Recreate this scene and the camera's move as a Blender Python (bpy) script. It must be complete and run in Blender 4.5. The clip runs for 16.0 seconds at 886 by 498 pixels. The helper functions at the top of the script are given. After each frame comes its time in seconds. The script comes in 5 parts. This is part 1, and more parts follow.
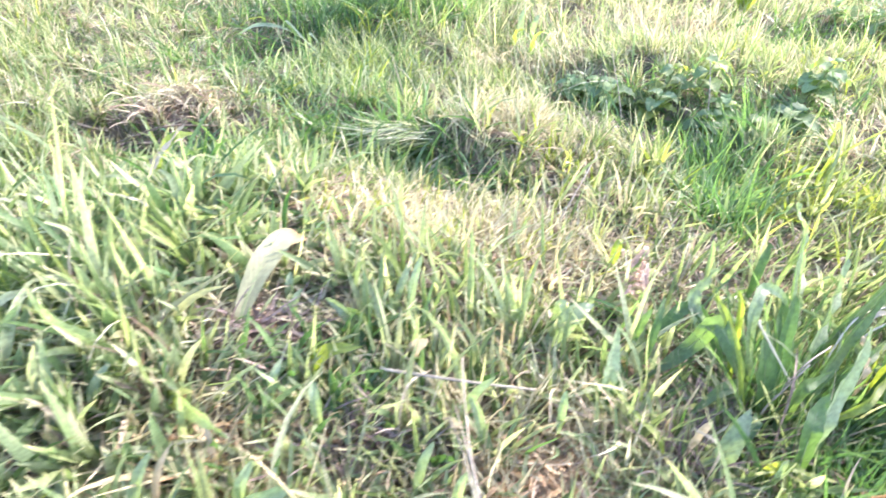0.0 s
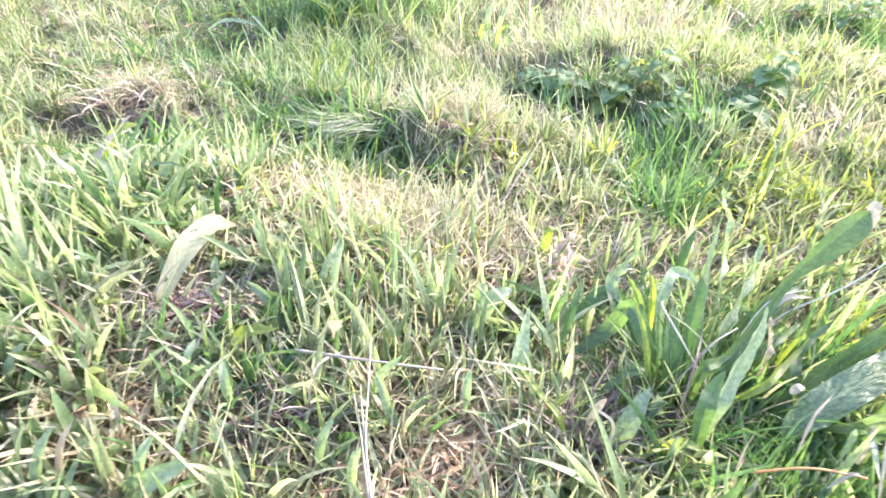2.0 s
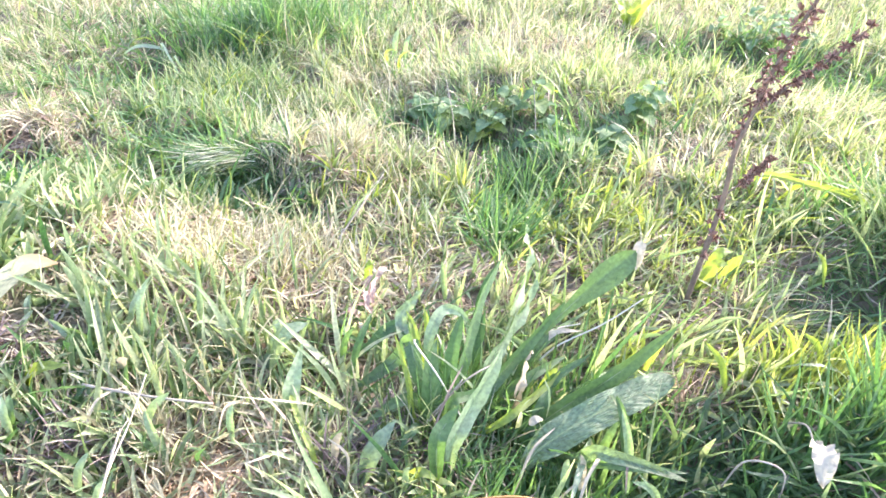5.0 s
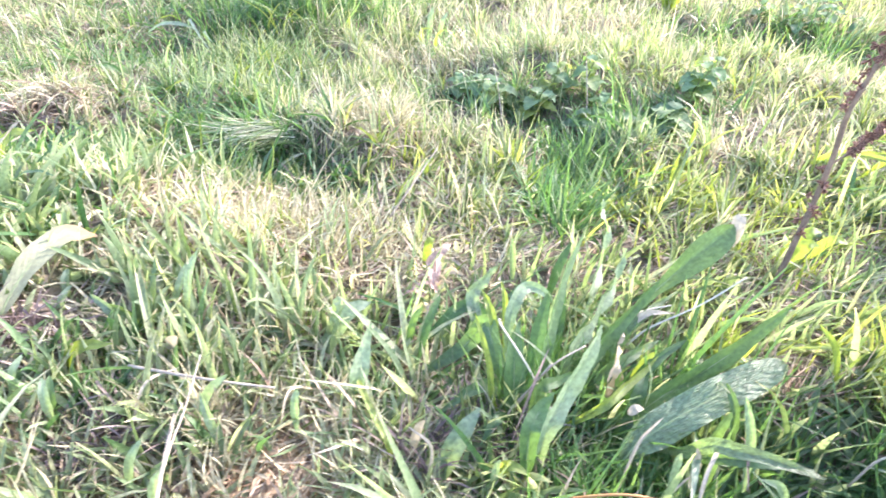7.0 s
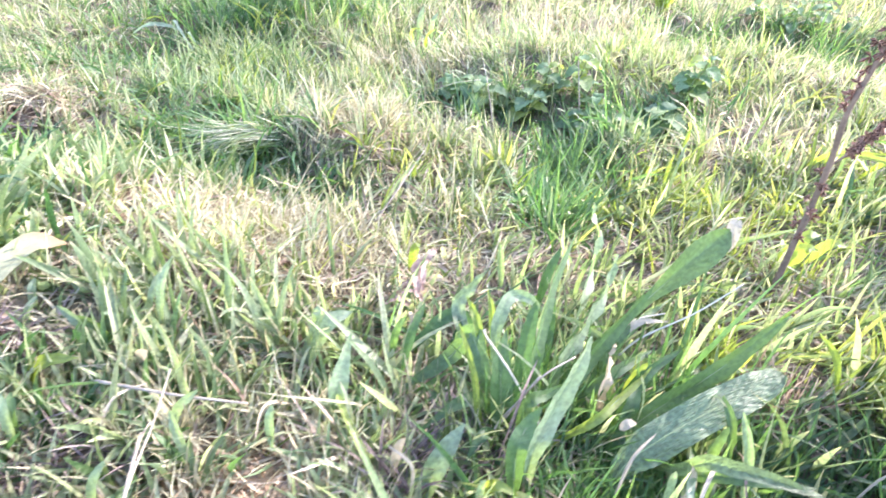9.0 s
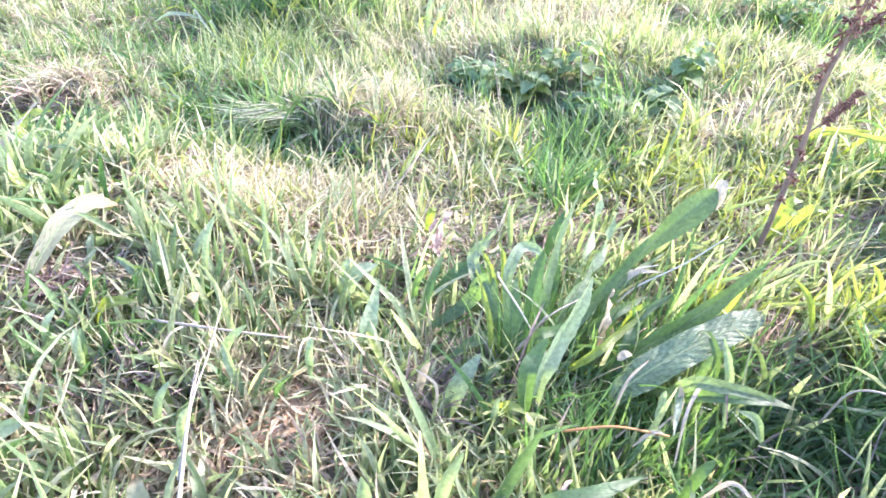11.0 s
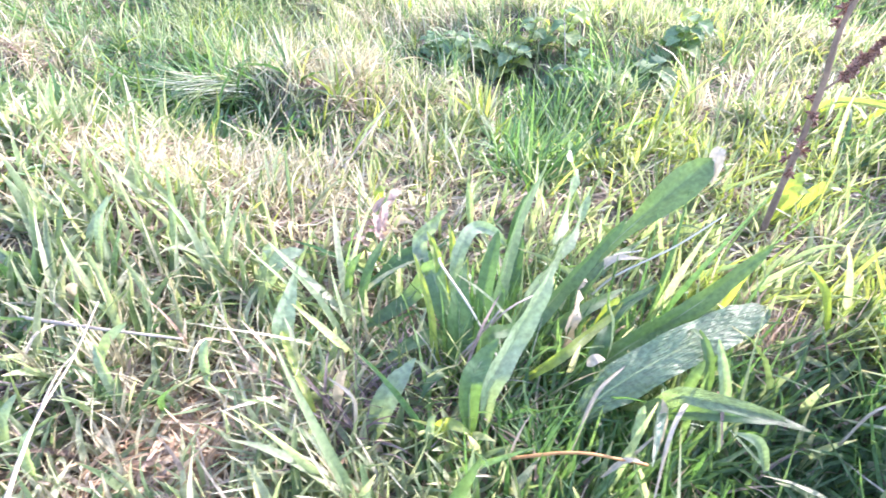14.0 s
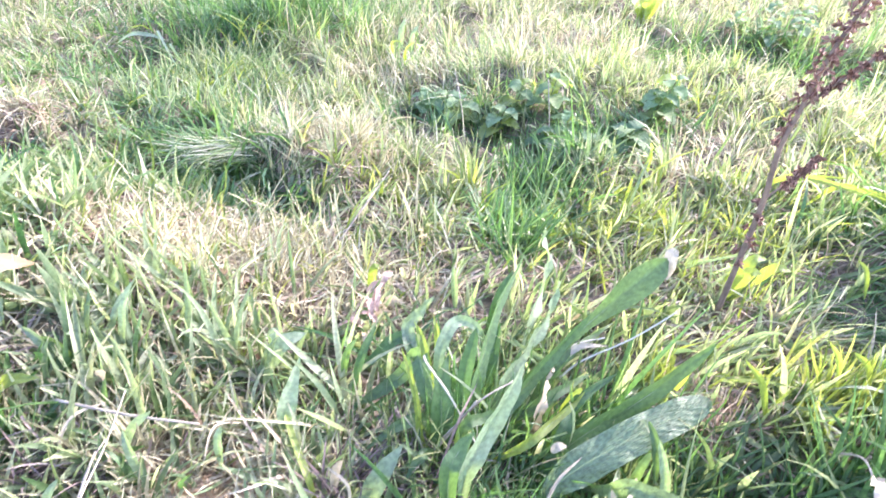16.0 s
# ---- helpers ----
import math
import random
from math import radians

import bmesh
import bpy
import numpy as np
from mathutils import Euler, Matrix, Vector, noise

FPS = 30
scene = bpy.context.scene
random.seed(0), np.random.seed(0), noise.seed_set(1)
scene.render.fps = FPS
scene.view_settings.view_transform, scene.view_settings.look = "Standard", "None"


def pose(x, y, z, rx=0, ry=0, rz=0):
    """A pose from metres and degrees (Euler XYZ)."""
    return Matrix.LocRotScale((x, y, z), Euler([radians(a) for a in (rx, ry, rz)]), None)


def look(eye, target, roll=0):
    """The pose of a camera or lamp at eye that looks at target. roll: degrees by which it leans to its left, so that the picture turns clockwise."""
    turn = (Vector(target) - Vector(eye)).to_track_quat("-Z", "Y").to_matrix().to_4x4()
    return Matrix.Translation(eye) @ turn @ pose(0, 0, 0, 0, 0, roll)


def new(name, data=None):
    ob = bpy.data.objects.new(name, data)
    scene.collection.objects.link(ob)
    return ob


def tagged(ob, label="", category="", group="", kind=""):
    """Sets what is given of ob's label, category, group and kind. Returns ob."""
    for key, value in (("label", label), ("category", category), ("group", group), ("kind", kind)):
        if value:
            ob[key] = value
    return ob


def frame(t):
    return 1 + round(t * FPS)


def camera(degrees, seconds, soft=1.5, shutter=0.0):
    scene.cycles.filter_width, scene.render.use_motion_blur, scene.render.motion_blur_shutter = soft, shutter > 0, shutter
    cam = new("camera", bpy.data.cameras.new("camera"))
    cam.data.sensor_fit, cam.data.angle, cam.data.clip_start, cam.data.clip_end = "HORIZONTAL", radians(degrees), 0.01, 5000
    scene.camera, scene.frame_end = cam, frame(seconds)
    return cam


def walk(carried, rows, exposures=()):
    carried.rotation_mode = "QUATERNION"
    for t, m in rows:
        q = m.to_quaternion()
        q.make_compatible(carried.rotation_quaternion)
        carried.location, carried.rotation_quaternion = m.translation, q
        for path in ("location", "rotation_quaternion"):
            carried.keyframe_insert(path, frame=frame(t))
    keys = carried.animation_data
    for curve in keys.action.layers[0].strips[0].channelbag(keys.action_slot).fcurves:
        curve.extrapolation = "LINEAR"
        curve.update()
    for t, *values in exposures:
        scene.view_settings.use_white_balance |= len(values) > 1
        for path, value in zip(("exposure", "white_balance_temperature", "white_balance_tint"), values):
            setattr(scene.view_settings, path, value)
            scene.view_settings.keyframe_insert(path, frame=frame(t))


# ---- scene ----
cam = camera(73.1, 16.0, soft=1.6, shutter=0.5)
LIGHTING = [(0, 2.77, 6940, 20), (1.0, 2.7, 6920, 20), (2.2, 2.79, 6900, 22), (5.5, 2.8, 6790, 22), (9, 2.8, 6580, 24), (12.5, 2.84, 6380, 28), (14.5, 2.86, 6380, 28), (16, 2.81, 6400, 28)]
PATH = [
    (0, (0.0113, -0.0049, 0.5061), (0.0002, 1.5911, -0.6991), -0.20),
    (0.5, (0.0912, 0.0446, 0.5144), (0.0726, 1.6402, -0.6913), -0.38),
    (1, (0.1141, 0.0637, 0.4932), (0.0989, 1.6612, -0.7101), -0.29),
    (1.5, (0.1193, 0.0317, 0.459), (0.1019, 1.6283, -0.7454), -0.38),
    (2, (0.1087, -0.0263, 0.5006), (0.0927, 1.5684, -0.7064), -0.34),
    (2.5, (0.1686, -0.0699, 0.5659), (0.1508, 1.5251, -0.6407), -0.44),
    (3, (0.3184, -0.0756, 0.5742), (0.2934, 1.5189, -0.6328), -0.68),
    (3.2, (0.3786, -0.0734, 0.5634), (0.3503, 1.5217, -0.6427), -0.88),
    (5.3, (0.3639, -0.0374, 0.5672), (0.3609, 1.5636, -0.6314), -0.22),
    (5.5, (0.3376, -0.0386, 0.563), (0.3356, 1.5634, -0.6342), -0.16),
    (6, (0.2781, -0.0301, 0.539), (0.2679, 1.5687, -0.6626), -0.22),
    (6.5, (0.253, -0.0136, 0.5017), (0.2299, 1.5828, -0.7029), -0.32),
    (7, (0.2837, -0.0015, 0.5003), (0.26, 1.5949, -0.7043), -0.26),
    (7.5, (0.3462, 0.0067, 0.5055), (0.3268, 1.6049, -0.6968), -0.23),
    (8, (0.3722, 0.0324, 0.5076), (0.3602, 1.6318, -0.6932), -0.19),
    (8.5, (0.3468, 0.0458, 0.4929), (0.3361, 1.6477, -0.7045), -0.23),
    (9, (0.2975, 0.0251, 0.4871), (0.2853, 1.6256, -0.7121), -0.29),
    (9.5, (0.2483, -0.0099, 0.4795), (0.2318, 1.5842, -0.7281), -0.35),
    (9.7, (0.2435, -0.022, 0.4761), (0.2277, 1.5733, -0.73), -0.25),
    (11.8, (0.2978, -0.0717, 0.5039), (0.281, 1.5202, -0.7067), -0.43),
    (12, (0.2982, -0.0614, 0.4784), (0.2799, 1.53, -0.7328), -0.47),
    (12.5, (0.2861, -0.0415, 0.4171), (0.2668, 1.5487, -0.7956), -0.54),
    (13, (0.2999, -0.0077, 0.4233), (0.2789, 1.5812, -0.7912), -0.56),
    (13.5, (0.3122, 0.0255, 0.4043), (0.289, 1.6141, -0.8105), -0.62),
    (14, (0.3435, 0.0256, 0.4055), (0.3203, 1.6139, -0.8097), -0.61),
    (14.5, (0.3745, 0.0186, 0.4116), (0.3538, 1.6067, -0.8039), -0.61),
    (15, (0.3528, 0.0065, 0.4331), (0.3336, 1.5966, -0.7798), -0.46),
    (15.5, (0.3394, 0.0025, 0.4937), (0.3237, 1.5932, -0.7184), -0.15),
    (16, (0.3548, 0.0222, 0.5325), (0.3471, 1.6159, -0.6758), 0.34),
]
walk(cam, [(t, look(eye, target, roll)) for t, eye, target, roll in PATH], exposures=LIGHTING)
SUN_AZIMUTH, SUN_HEIGHT = 60.0, 27.0  # degrees right of the view's heading, and above the horizon

# ---------------------------------------------------------------- world and sun
world = bpy.data.worlds.new("sky")
world.use_nodes = True
scene.world = world
wn = world.node_tree
sky = wn.nodes.new("ShaderNodeTexSky")
sky.sky_type, sky.sun_disc = "NISHITA", False
sky.sun_elevation, sky.sun_rotation = radians(SUN_HEIGHT), radians(SUN_AZIMUTH)
wn.nodes["Background"].inputs["Strength"].default_value = 0.15
wn.links.new(sky.outputs[0], wn.nodes["Background"].inputs["Color"])

sun_data = bpy.data.lights.new("sun", "SUN")
sun_data.energy, sun_data.angle, sun_data.color = 2.12, radians(0.6), (1.0, 0.965, 0.91)
sun = new("sun", sun_data)
toward = Vector((math.sin(radians(SUN_AZIMUTH)) * math.cos(radians(SUN_HEIGHT)),
                 math.cos(radians(SUN_AZIMUTH)) * math.cos(radians(SUN_HEIGHT)), math.sin(radians(SUN_HEIGHT))))
sun.matrix_world = look(tuple(toward * 20), (0, 0, 0))


# ---------------------------------------------------------------- materials
def nodes_of(name):
    mat = bpy.data.materials.new(name)
    mat.use_nodes = True
    nt = mat.node_tree
    return mat, nt, nt.nodes["Principled BSDF"], nt.nodes["Material Output"]


def add(nt, kind, **values):
    node = nt.nodes.new(kind)
    for key, value in values.items():
        node.inputs[key].default_value = value
    return node


def ramp_of(nt, stops):
    node = nt.nodes.new("ShaderNodeValToRGB")
    while len(node.color_ramp.elements) < len(stops):
        node.color_ramp.elements.new(0.5)
    for element, (place, colour) in zip(node.color_ramp.elements, stops):
        element.position, element.color = place, (*colour, 1)
    return node


def mixed(nt, blend, factor, a, b):
    node = nt.nodes.new("ShaderNodeMix")
    node.data_type, node.blend_type = "RGBA", blend
    for socket, value in ((node.inputs[0], factor), (node.inputs[6], a), (node.inputs[7], b)):
        if isinstance(value, (int, float)):
            socket.default_value = value
        elif isinstance(value, tuple):
            socket.default_value = (*value, 1)
        else:
            nt.links.new(value, socket)
    return node.outputs[2]


def foliage(name, stops, glow, through_share=0.45, rough=0.42, tip=None, tip_from=0.8, joined=True,
            veins=0.0, sheen=0.5, mottled=0.35, relief=0.25):
    """Leaf tissue: a surface with some gloss that lets part of the light through. stops: the range of colours
    from one blade to the next; glow: the tint of the light that passes; tip: a withered colour towards the tip."""
    mat, nt, bsdf, out = nodes_of(name)
    link = nt.links.new
    pick = nt.nodes.new("ShaderNodeNewGeometry").outputs["Random Per Island"] if joined else \
        nt.nodes.new("ShaderNodeObjectInfo").outputs["Random"]
    ramp = ramp_of(nt, stops)
    link(pick, ramp.inputs[0])
    colour = ramp.outputs[0]
    uv = nt.nodes.new("ShaderNodeUVMap").outputs[0]
    where = nt.nodes.new("ShaderNodeTexCoord").outputs["Object"]
    # blotches a few millimetres wide, and slow change over hand-wide areas
    fine = add(nt, "ShaderNodeTexNoise", Scale=220.0, Detail=3.0)
    slow = add(nt, "ShaderNodeTexNoise", Scale=9.0, Detail=2.0)
    link(where, fine.inputs["Vector"])
    link(where, slow.inputs["Vector"])
    spread = add(nt, "ShaderNodeMapRange", **{"From Min": 0.3, "From Max": 0.7, "To Min": 1 - mottled, "To Max": 1 + mottled})
    link(fine.outputs[0], spread.inputs[0])
    broad = add(nt, "ShaderNodeMapRange", **{"From Min": 0.3, "From Max": 0.7, "To Min": 0.85, "To Max": 1.15})
    link(slow.outputs[0], broad.inputs[0])
    both = nt.nodes.new("ShaderNodeMath")
    both.operation = "MULTIPLY"
    link(spread.outputs[0], both.inputs[0])
    link(broad.outputs[0], both.inputs[1])
    grey = nt.nodes.new("ShaderNodeCombineColor")
    for n in range(3):
        link(both.outputs[0], grey.inputs[n])
    colour = mixed(nt, "MULTIPLY", 1.0, colour, grey.outputs[0])
    split = nt.nodes.new("ShaderNodeSeparateXYZ")
    link(uv, split.inputs[0])
    if tip:
        fade = add(nt, "ShaderNodeMapRange", **{"From Min": tip_from, "From Max": min(1.0, tip_from + 0.18)})
        link(split.outputs[1], fade.inputs[0])
        colour = mixed(nt, "MIX", fade.outputs[0], colour, tip)
    # ribs along the blade
    scaled = nt.nodes.new("ShaderNodeMapping")
    scaled.inputs["Scale"].default_value = (9.0, 0.6, 1.0) if not veins else (1.0, 1.0, 1.0)
    link(uv, scaled.inputs[0])
    ribs = add(nt, "ShaderNodeTexNoise", Scale=2.2 if not veins else 24.0, Detail=2.0)
    link(scaled.outputs[0], ribs.inputs["Vector"])
    bump = add(nt, "ShaderNodeBump", Strength=relief, Distance=0.0015)
    link(ribs.outputs[0], bump.inputs["Height"])
    normal = bump.outputs[0]
    if veins:
        # side veins that run out and forward from the midrib
        bend = nt.nodes.new("ShaderNodeMath")
        bend.operation = "ABSOLUTE"
        shift = nt.nodes.new("ShaderNodeMath")
        shift.operation = "SUBTRACT"
        link(split.outputs[0], shift.inputs[0])
        shift.inputs[1].default_value = 0.5
        link(shift.outputs[0], bend.inputs[0])
        along = nt.nodes.new("ShaderNodeMath")
        along.operation = "MULTIPLY_ADD"
        link(bend.outputs[0], along.inputs[0])
        along.inputs[1].default_value = -0.28
        link(split.outputs[1], along.inputs[2])
        vec = nt.nodes.new("ShaderNodeCombineXYZ")
        link(along.outputs[0], vec.inputs[0])
        wave = add(nt, "ShaderNodeTexWave", Scale=5.5, Distortion=1.2, Detail=2.0, **{"Detail Scale": 2.0})
        link(vec.outputs[0], wave.inputs["Vector"])
        bump2 = add(nt, "ShaderNodeBump", Strength=veins, Distance=0.003)
        link(wave.outputs[1], bump2.inputs["Height"])
        link(normal, bump2.inputs["Normal"])
        normal = bump2.outputs[0]
    link(colour, bsdf.inputs["Base Color"])
    bsdf.inputs["Roughness"].default_value = rough
    bsdf.inputs["Specular IOR Level"].default_value = sheen
    link(normal, bsdf.inputs["Normal"])
    passed = nt.nodes.new("ShaderNodeBsdfTranslucent")
    link(mixed(nt, "MULTIPLY", 1.0, colour, glow), passed.inputs["Color"])
    link(normal, passed.inputs["Normal"])
    share = nt.nodes.new("ShaderNodeMixShader")
    share.inputs[0].default_value = through_share
    link(bsdf.outputs[0], share.inputs[1])
    link(passed.outputs[0], share.inputs[2])
    link(share.outputs[0], out.inputs["Surface"])
    return mat


def plain(name, low, high, scale, rough=0.8, relief=0.4, distance=0.002):
    """An opaque mottled surface between two colours, with relief of the same grain."""
    mat, nt, bsdf, out = nodes_of(name)
    where = nt.nodes.new("ShaderNodeTexCoord").outputs["Object"]
    grain = add(nt, "ShaderNodeTexNoise", Scale=scale, Detail=5.0)
    blot = add(nt, "ShaderNodeTexNoise", Scale=scale * 0.13, Detail=3.0)
    nt.links.new(where, grain.inputs["Vector"])
    nt.links.new(where, blot.inputs["Vector"])
    mean = nt.nodes.new("ShaderNodeMath")
    mean.operation = "MULTIPLY_ADD"
    nt.links.new(blot.outputs[0], mean.inputs[0])
    mean.inputs[1].default_value = 0.5
    half = nt.nodes.new("ShaderNodeMath")
    half.operation = "MULTIPLY"
    nt.links.new(grain.outputs[0], half.inputs[0])
    half.inputs[1].default_value = 0.5
    nt.links.new(half.outputs[0], mean.inputs[2])
    ramp = ramp_of(nt, [(0.36, low), (0.64, high)])
    nt.links.new(mean.outputs[0], ramp.inputs[0])
    nt.links.new(ramp.outputs[0], bsdf.inputs["Base Color"])
    bump = add(nt, "ShaderNodeBump", Strength=relief, Distance=distance)
    nt.links.new(grain.outputs[0], bump.inputs["Height"])
    nt.links.new(bump.outputs[0], bsdf.inputs["Normal"])
    bsdf.inputs["Roughness"].default_value = rough
    return mat


GLOW = (1.58, 1.62, 1.12)
M_GREEN = foliage("meadow_grass", [(0, (0.085, 0.135, 0.055)), (0.3, (0.14, 0.195, 0.085)), (0.6, (0.2, 0.255, 0.125)), (0.85, (0.275, 0.315, 0.18)), (1, (0.35, 0.35, 0.235))],
                  GLOW, tip=(0.5, 0.45, 0.32), tip_from=0.84, rough=0.45, sheen=0.4, mottled=0.25)
M_LUSH = foliage("lush_grass", [(0, (0.052, 0.115, 0.05)), (0.5, (0.085, 0.165, 0.072)), (1, (0.16, 0.24, 0.115))],
                 (1.85, 2.1, 0.9), through_share=0.38, rough=0.36, sheen=0.6)
M_BROAD = foliage("broad_grass", [(0, (0.13, 0.195, 0.11)), (0.35, (0.21, 0.275, 0.165)), (0.7, (0.3, 0.355, 0.235)), (1, (0.42, 0.43, 0.32))],
                  (1.7, 1.75, 1.05), through_share=0.48, tip=(0.5, 0.45, 0.33), tip_from=0.88, rough=0.42, sheen=0.42, mottled=0.22)
M_MINT = foliage("mint_grass", [(0, (0.22, 0.28, 0.165)), (0.5, (0.33, 0.38, 0.25)), (1, (0.41, 0.43, 0.31))],
                 (1.55, 1.55, 1.05), through_share=0.5, rough=0.45, sheen=0.4, mottled=0.2)
M_LIME = foliage("young_grass", [(0, (0.13, 0.19, 0.05)), (0.5, (0.2, 0.26, 0.08)), (1, (0.33, 0.36, 0.15))],
                 (1.75, 1.7, 0.75), through_share=0.45)
M_STRAW = foliage("straw_grass", [(0, (0.3, 0.26, 0.17)), (0.35, (0.43, 0.39, 0.27)), (0.7, (0.5, 0.47, 0.35)), (1, (0.56, 0.55, 0.43))],
                  (1.3, 1.28, 1.1), through_share=0.42, rough=0.5)
M_PALESTRAW = foliage("pale_straw", [(0, (0.46, 0.45, 0.33)), (1, (0.64, 0.64, 0.52))], (1.25, 1.25, 1.05), through_share=0.4, rough=0.42)
M_LITTER = foliage("grass_litter", [(0, (0.23, 0.165, 0.13)), (0.4, (0.39, 0.3, 0.24)), (0.75, (0.51, 0.42, 0.33)), (1, (0.59, 0.52, 0.42))],
                   (1.3, 1.15, 1.05), through_share=0.3, rough=0.6)
M_TAN = foliage("tan_litter", [(0, (0.34, 0.21, 0.13)), (0.5, (0.5, 0.37, 0.25)), (1, (0.62, 0.52, 0.38))],
                (1.3, 1.15, 0.95), through_share=0.3, rough=0.6)
# dead grass colour that also holds the mauve of shadow pockets
M_DUSKY_SHADE = foliage("dusky_shade_litter", [(0, (0.12, 0.085, 0.08)), (0.6, (0.24, 0.18, 0.175)), (1, (0.38, 0.31, 0.295))],
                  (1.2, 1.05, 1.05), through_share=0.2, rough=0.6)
M_DOCK = foliage("broad_leaf", [(0, (0.062, 0.125, 0.062)), (0.5, (0.088, 0.155, 0.082)), (1, (0.125, 0.195, 0.11))],
                 (2.0, 2.15, 0.65), through_share=0.44, rough=0.42, joined=False, veins=0.08, sheen=0.45, mottled=0.22)
# pale leaf colour, which also holds the glare on glossy dock leaves
M_DOCK_PALE = foliage("pale_glare_broad_leaf", [(0, (0.2, 0.265, 0.185)), (1, (0.26, 0.32, 0.23))],
                      (1.8, 2.0, 0.8), through_share=0.36, rough=0.4, joined=False, veins=0.07, sheen=0.55, mottled=0.25)
M_DOCK_WRINKLED = foliage("wrinkled_broad_leaf", [(0, (0.17, 0.235, 0.145)), (1, (0.2, 0.265, 0.165))],
                          (1.8, 2.0, 0.8), through_share=0.32, rough=0.4, joined=False, veins=0.2, sheen=0.5, mottled=0.3, relief=1.4)
# yellow-green leaf colour with sunlight put in, brighter than broad_leaf
M_DOCK_LIME = foliage("sunlit_tint_leaf", [(0, (0.2, 0.27, 0.085)), (1, (0.28, 0.34, 0.12))],
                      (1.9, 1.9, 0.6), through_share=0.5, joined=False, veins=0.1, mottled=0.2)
M_DEAD = foliage("bleached_leaf", [(0, (0.25, 0.26, 0.165)), (1, (0.29, 0.3, 0.195))], (1.3, 1.3, 0.85), through_share=0.3,
                 rough=0.5, joined=False, veins=0.08, tip=(0.2, 0.13, 0.06), tip_from=0.72, mottled=0.15)
M_PAPER = foliage("papery_leaf", [(0, (0.43, 0.36, 0.265)), (1, (0.54, 0.47, 0.37))], (1.2, 1.15, 1.0), through_share=0.3,
                  rough=0.5, joined=False, veins=0.1, mottled=0.15)
M_RUST = foliage("rusty_leaf", [(0, (0.3, 0.215, 0.19)), (1, (0.46, 0.355, 0.315))], (1.3, 1.1, 1.0), through_share=0.3,
                 rough=0.6, joined=False, veins=0.2)
M_NETTLE = foliage("nettle_leaf", [(0, (0.115, 0.19, 0.115)), (0.6, (0.17, 0.255, 0.15)), (1, (0.27, 0.33, 0.18))],
                   (1.9, 2.1, 0.7), through_share=0.36, rough=0.6, sheen=0.22, joined=False, veins=0.25, mottled=0.2)
M_RIB = plain("leaf_rib", (0.2, 0.28, 0.12), (0.28, 0.34, 0.16), 300.0, 0.5)
M_STEM = plain("dead_stem", (0.24, 0.19, 0.15), (0.42, 0.37, 0.31), 240.0, 0.65)
M_STRAWSTEM = plain("straw_stem", (0.42, 0.38, 0.31), (0.62, 0.58, 0.5), 240.0, 0.55)
M_ORANGE = plain("orange_stem", (0.34, 0.15, 0.05), (0.5, 0.26, 0.1), 240.0, 0.6)
M_GREENSTEM = plain("green_stem", (0.1, 0.14, 0.05), (0.18, 0.2, 0.09), 240.0, 0.6)
M_STALK = plain("seed_stalk", (0.11, 0.075, 0.058), (0.23, 0.155, 0.118), 160.0, 0.7)
M_SEED = plain("seed_husk", (0.2, 0.095, 0.072), (0.46, 0.26, 0.205), 400.0, 0.65)
M_SOIL = plain("soil_and_moss", (0.08, 0.085, 0.05), (0.25, 0.19, 0.145), 60.0, 0.95, 0.8, 0.01)

# ---------------------------------------------------------------- shape of the ground
# centre x, y, half widths, height: hollows and mounds of the meadow
SWELLS = [
    (-0.28, 0.50, 0.26, 0.20, 0.050), (-0.25, 0.80, 0.28, 0.30, 0.058), (-0.13, 0.985, 0.14, 0.07, -0.125), (0.07, 0.90, 0.10, 0.035, -0.03), (-0.2, 1.14, 0.09, 0.09, -0.05), (0.10, 1.05, 0.12, 0.09, 0.055),
    (0.30, 1.30, 0.06, 0.04, -0.05), (-0.43, 1.66, 0.16, 0.09, -0.13), (-0.12, 1.9, 0.30, 0.18, 0.065), (-0.52, 1.03, 0.13, 0.07, -0.085),
    (-0.56, 1.18, 0.12, 0.07, 0.045), (1.3, 1.88, 0.32, 0.12, -0.12), (1.72, 1.72, 0.2, 0.1, -0.09), (-0.02, 0.66, 0.16, 0.1, 0.03), (1.1, 1.6, 0.16, 0.1, 0.04), (1.0, 0.60, 0.16, 0.09, -0.05),
    (0.33, 0.46, 0.10, 0.06, -0.02), (0.58, 1.19, 0.16, 0.07, -0.04), (0.52, 0.98, 0.08, 0.16, -0.065), (0.62, 1.5, 0.3, 0.15, 0.035), (0.78, 1.02, 0.15, 0.12, -0.025), (0.2, 1.85, 0.18, 0.2, -0.035),
    # last two: a dip and its rim, added to shade the near right
    (1.2, 0.8, 0.12, 0.1, 0.04), (0.63, 0.27, 0.15, 0.10, -0.07), (0.84, 0.36, 0.09, 0.06, 0.03),
]


def smooth(v, a, b):
    s = np.clip((np.asarray(v, float) - a) / (b - a), 0, 1)
    return s * s * (3 - 2 * s)


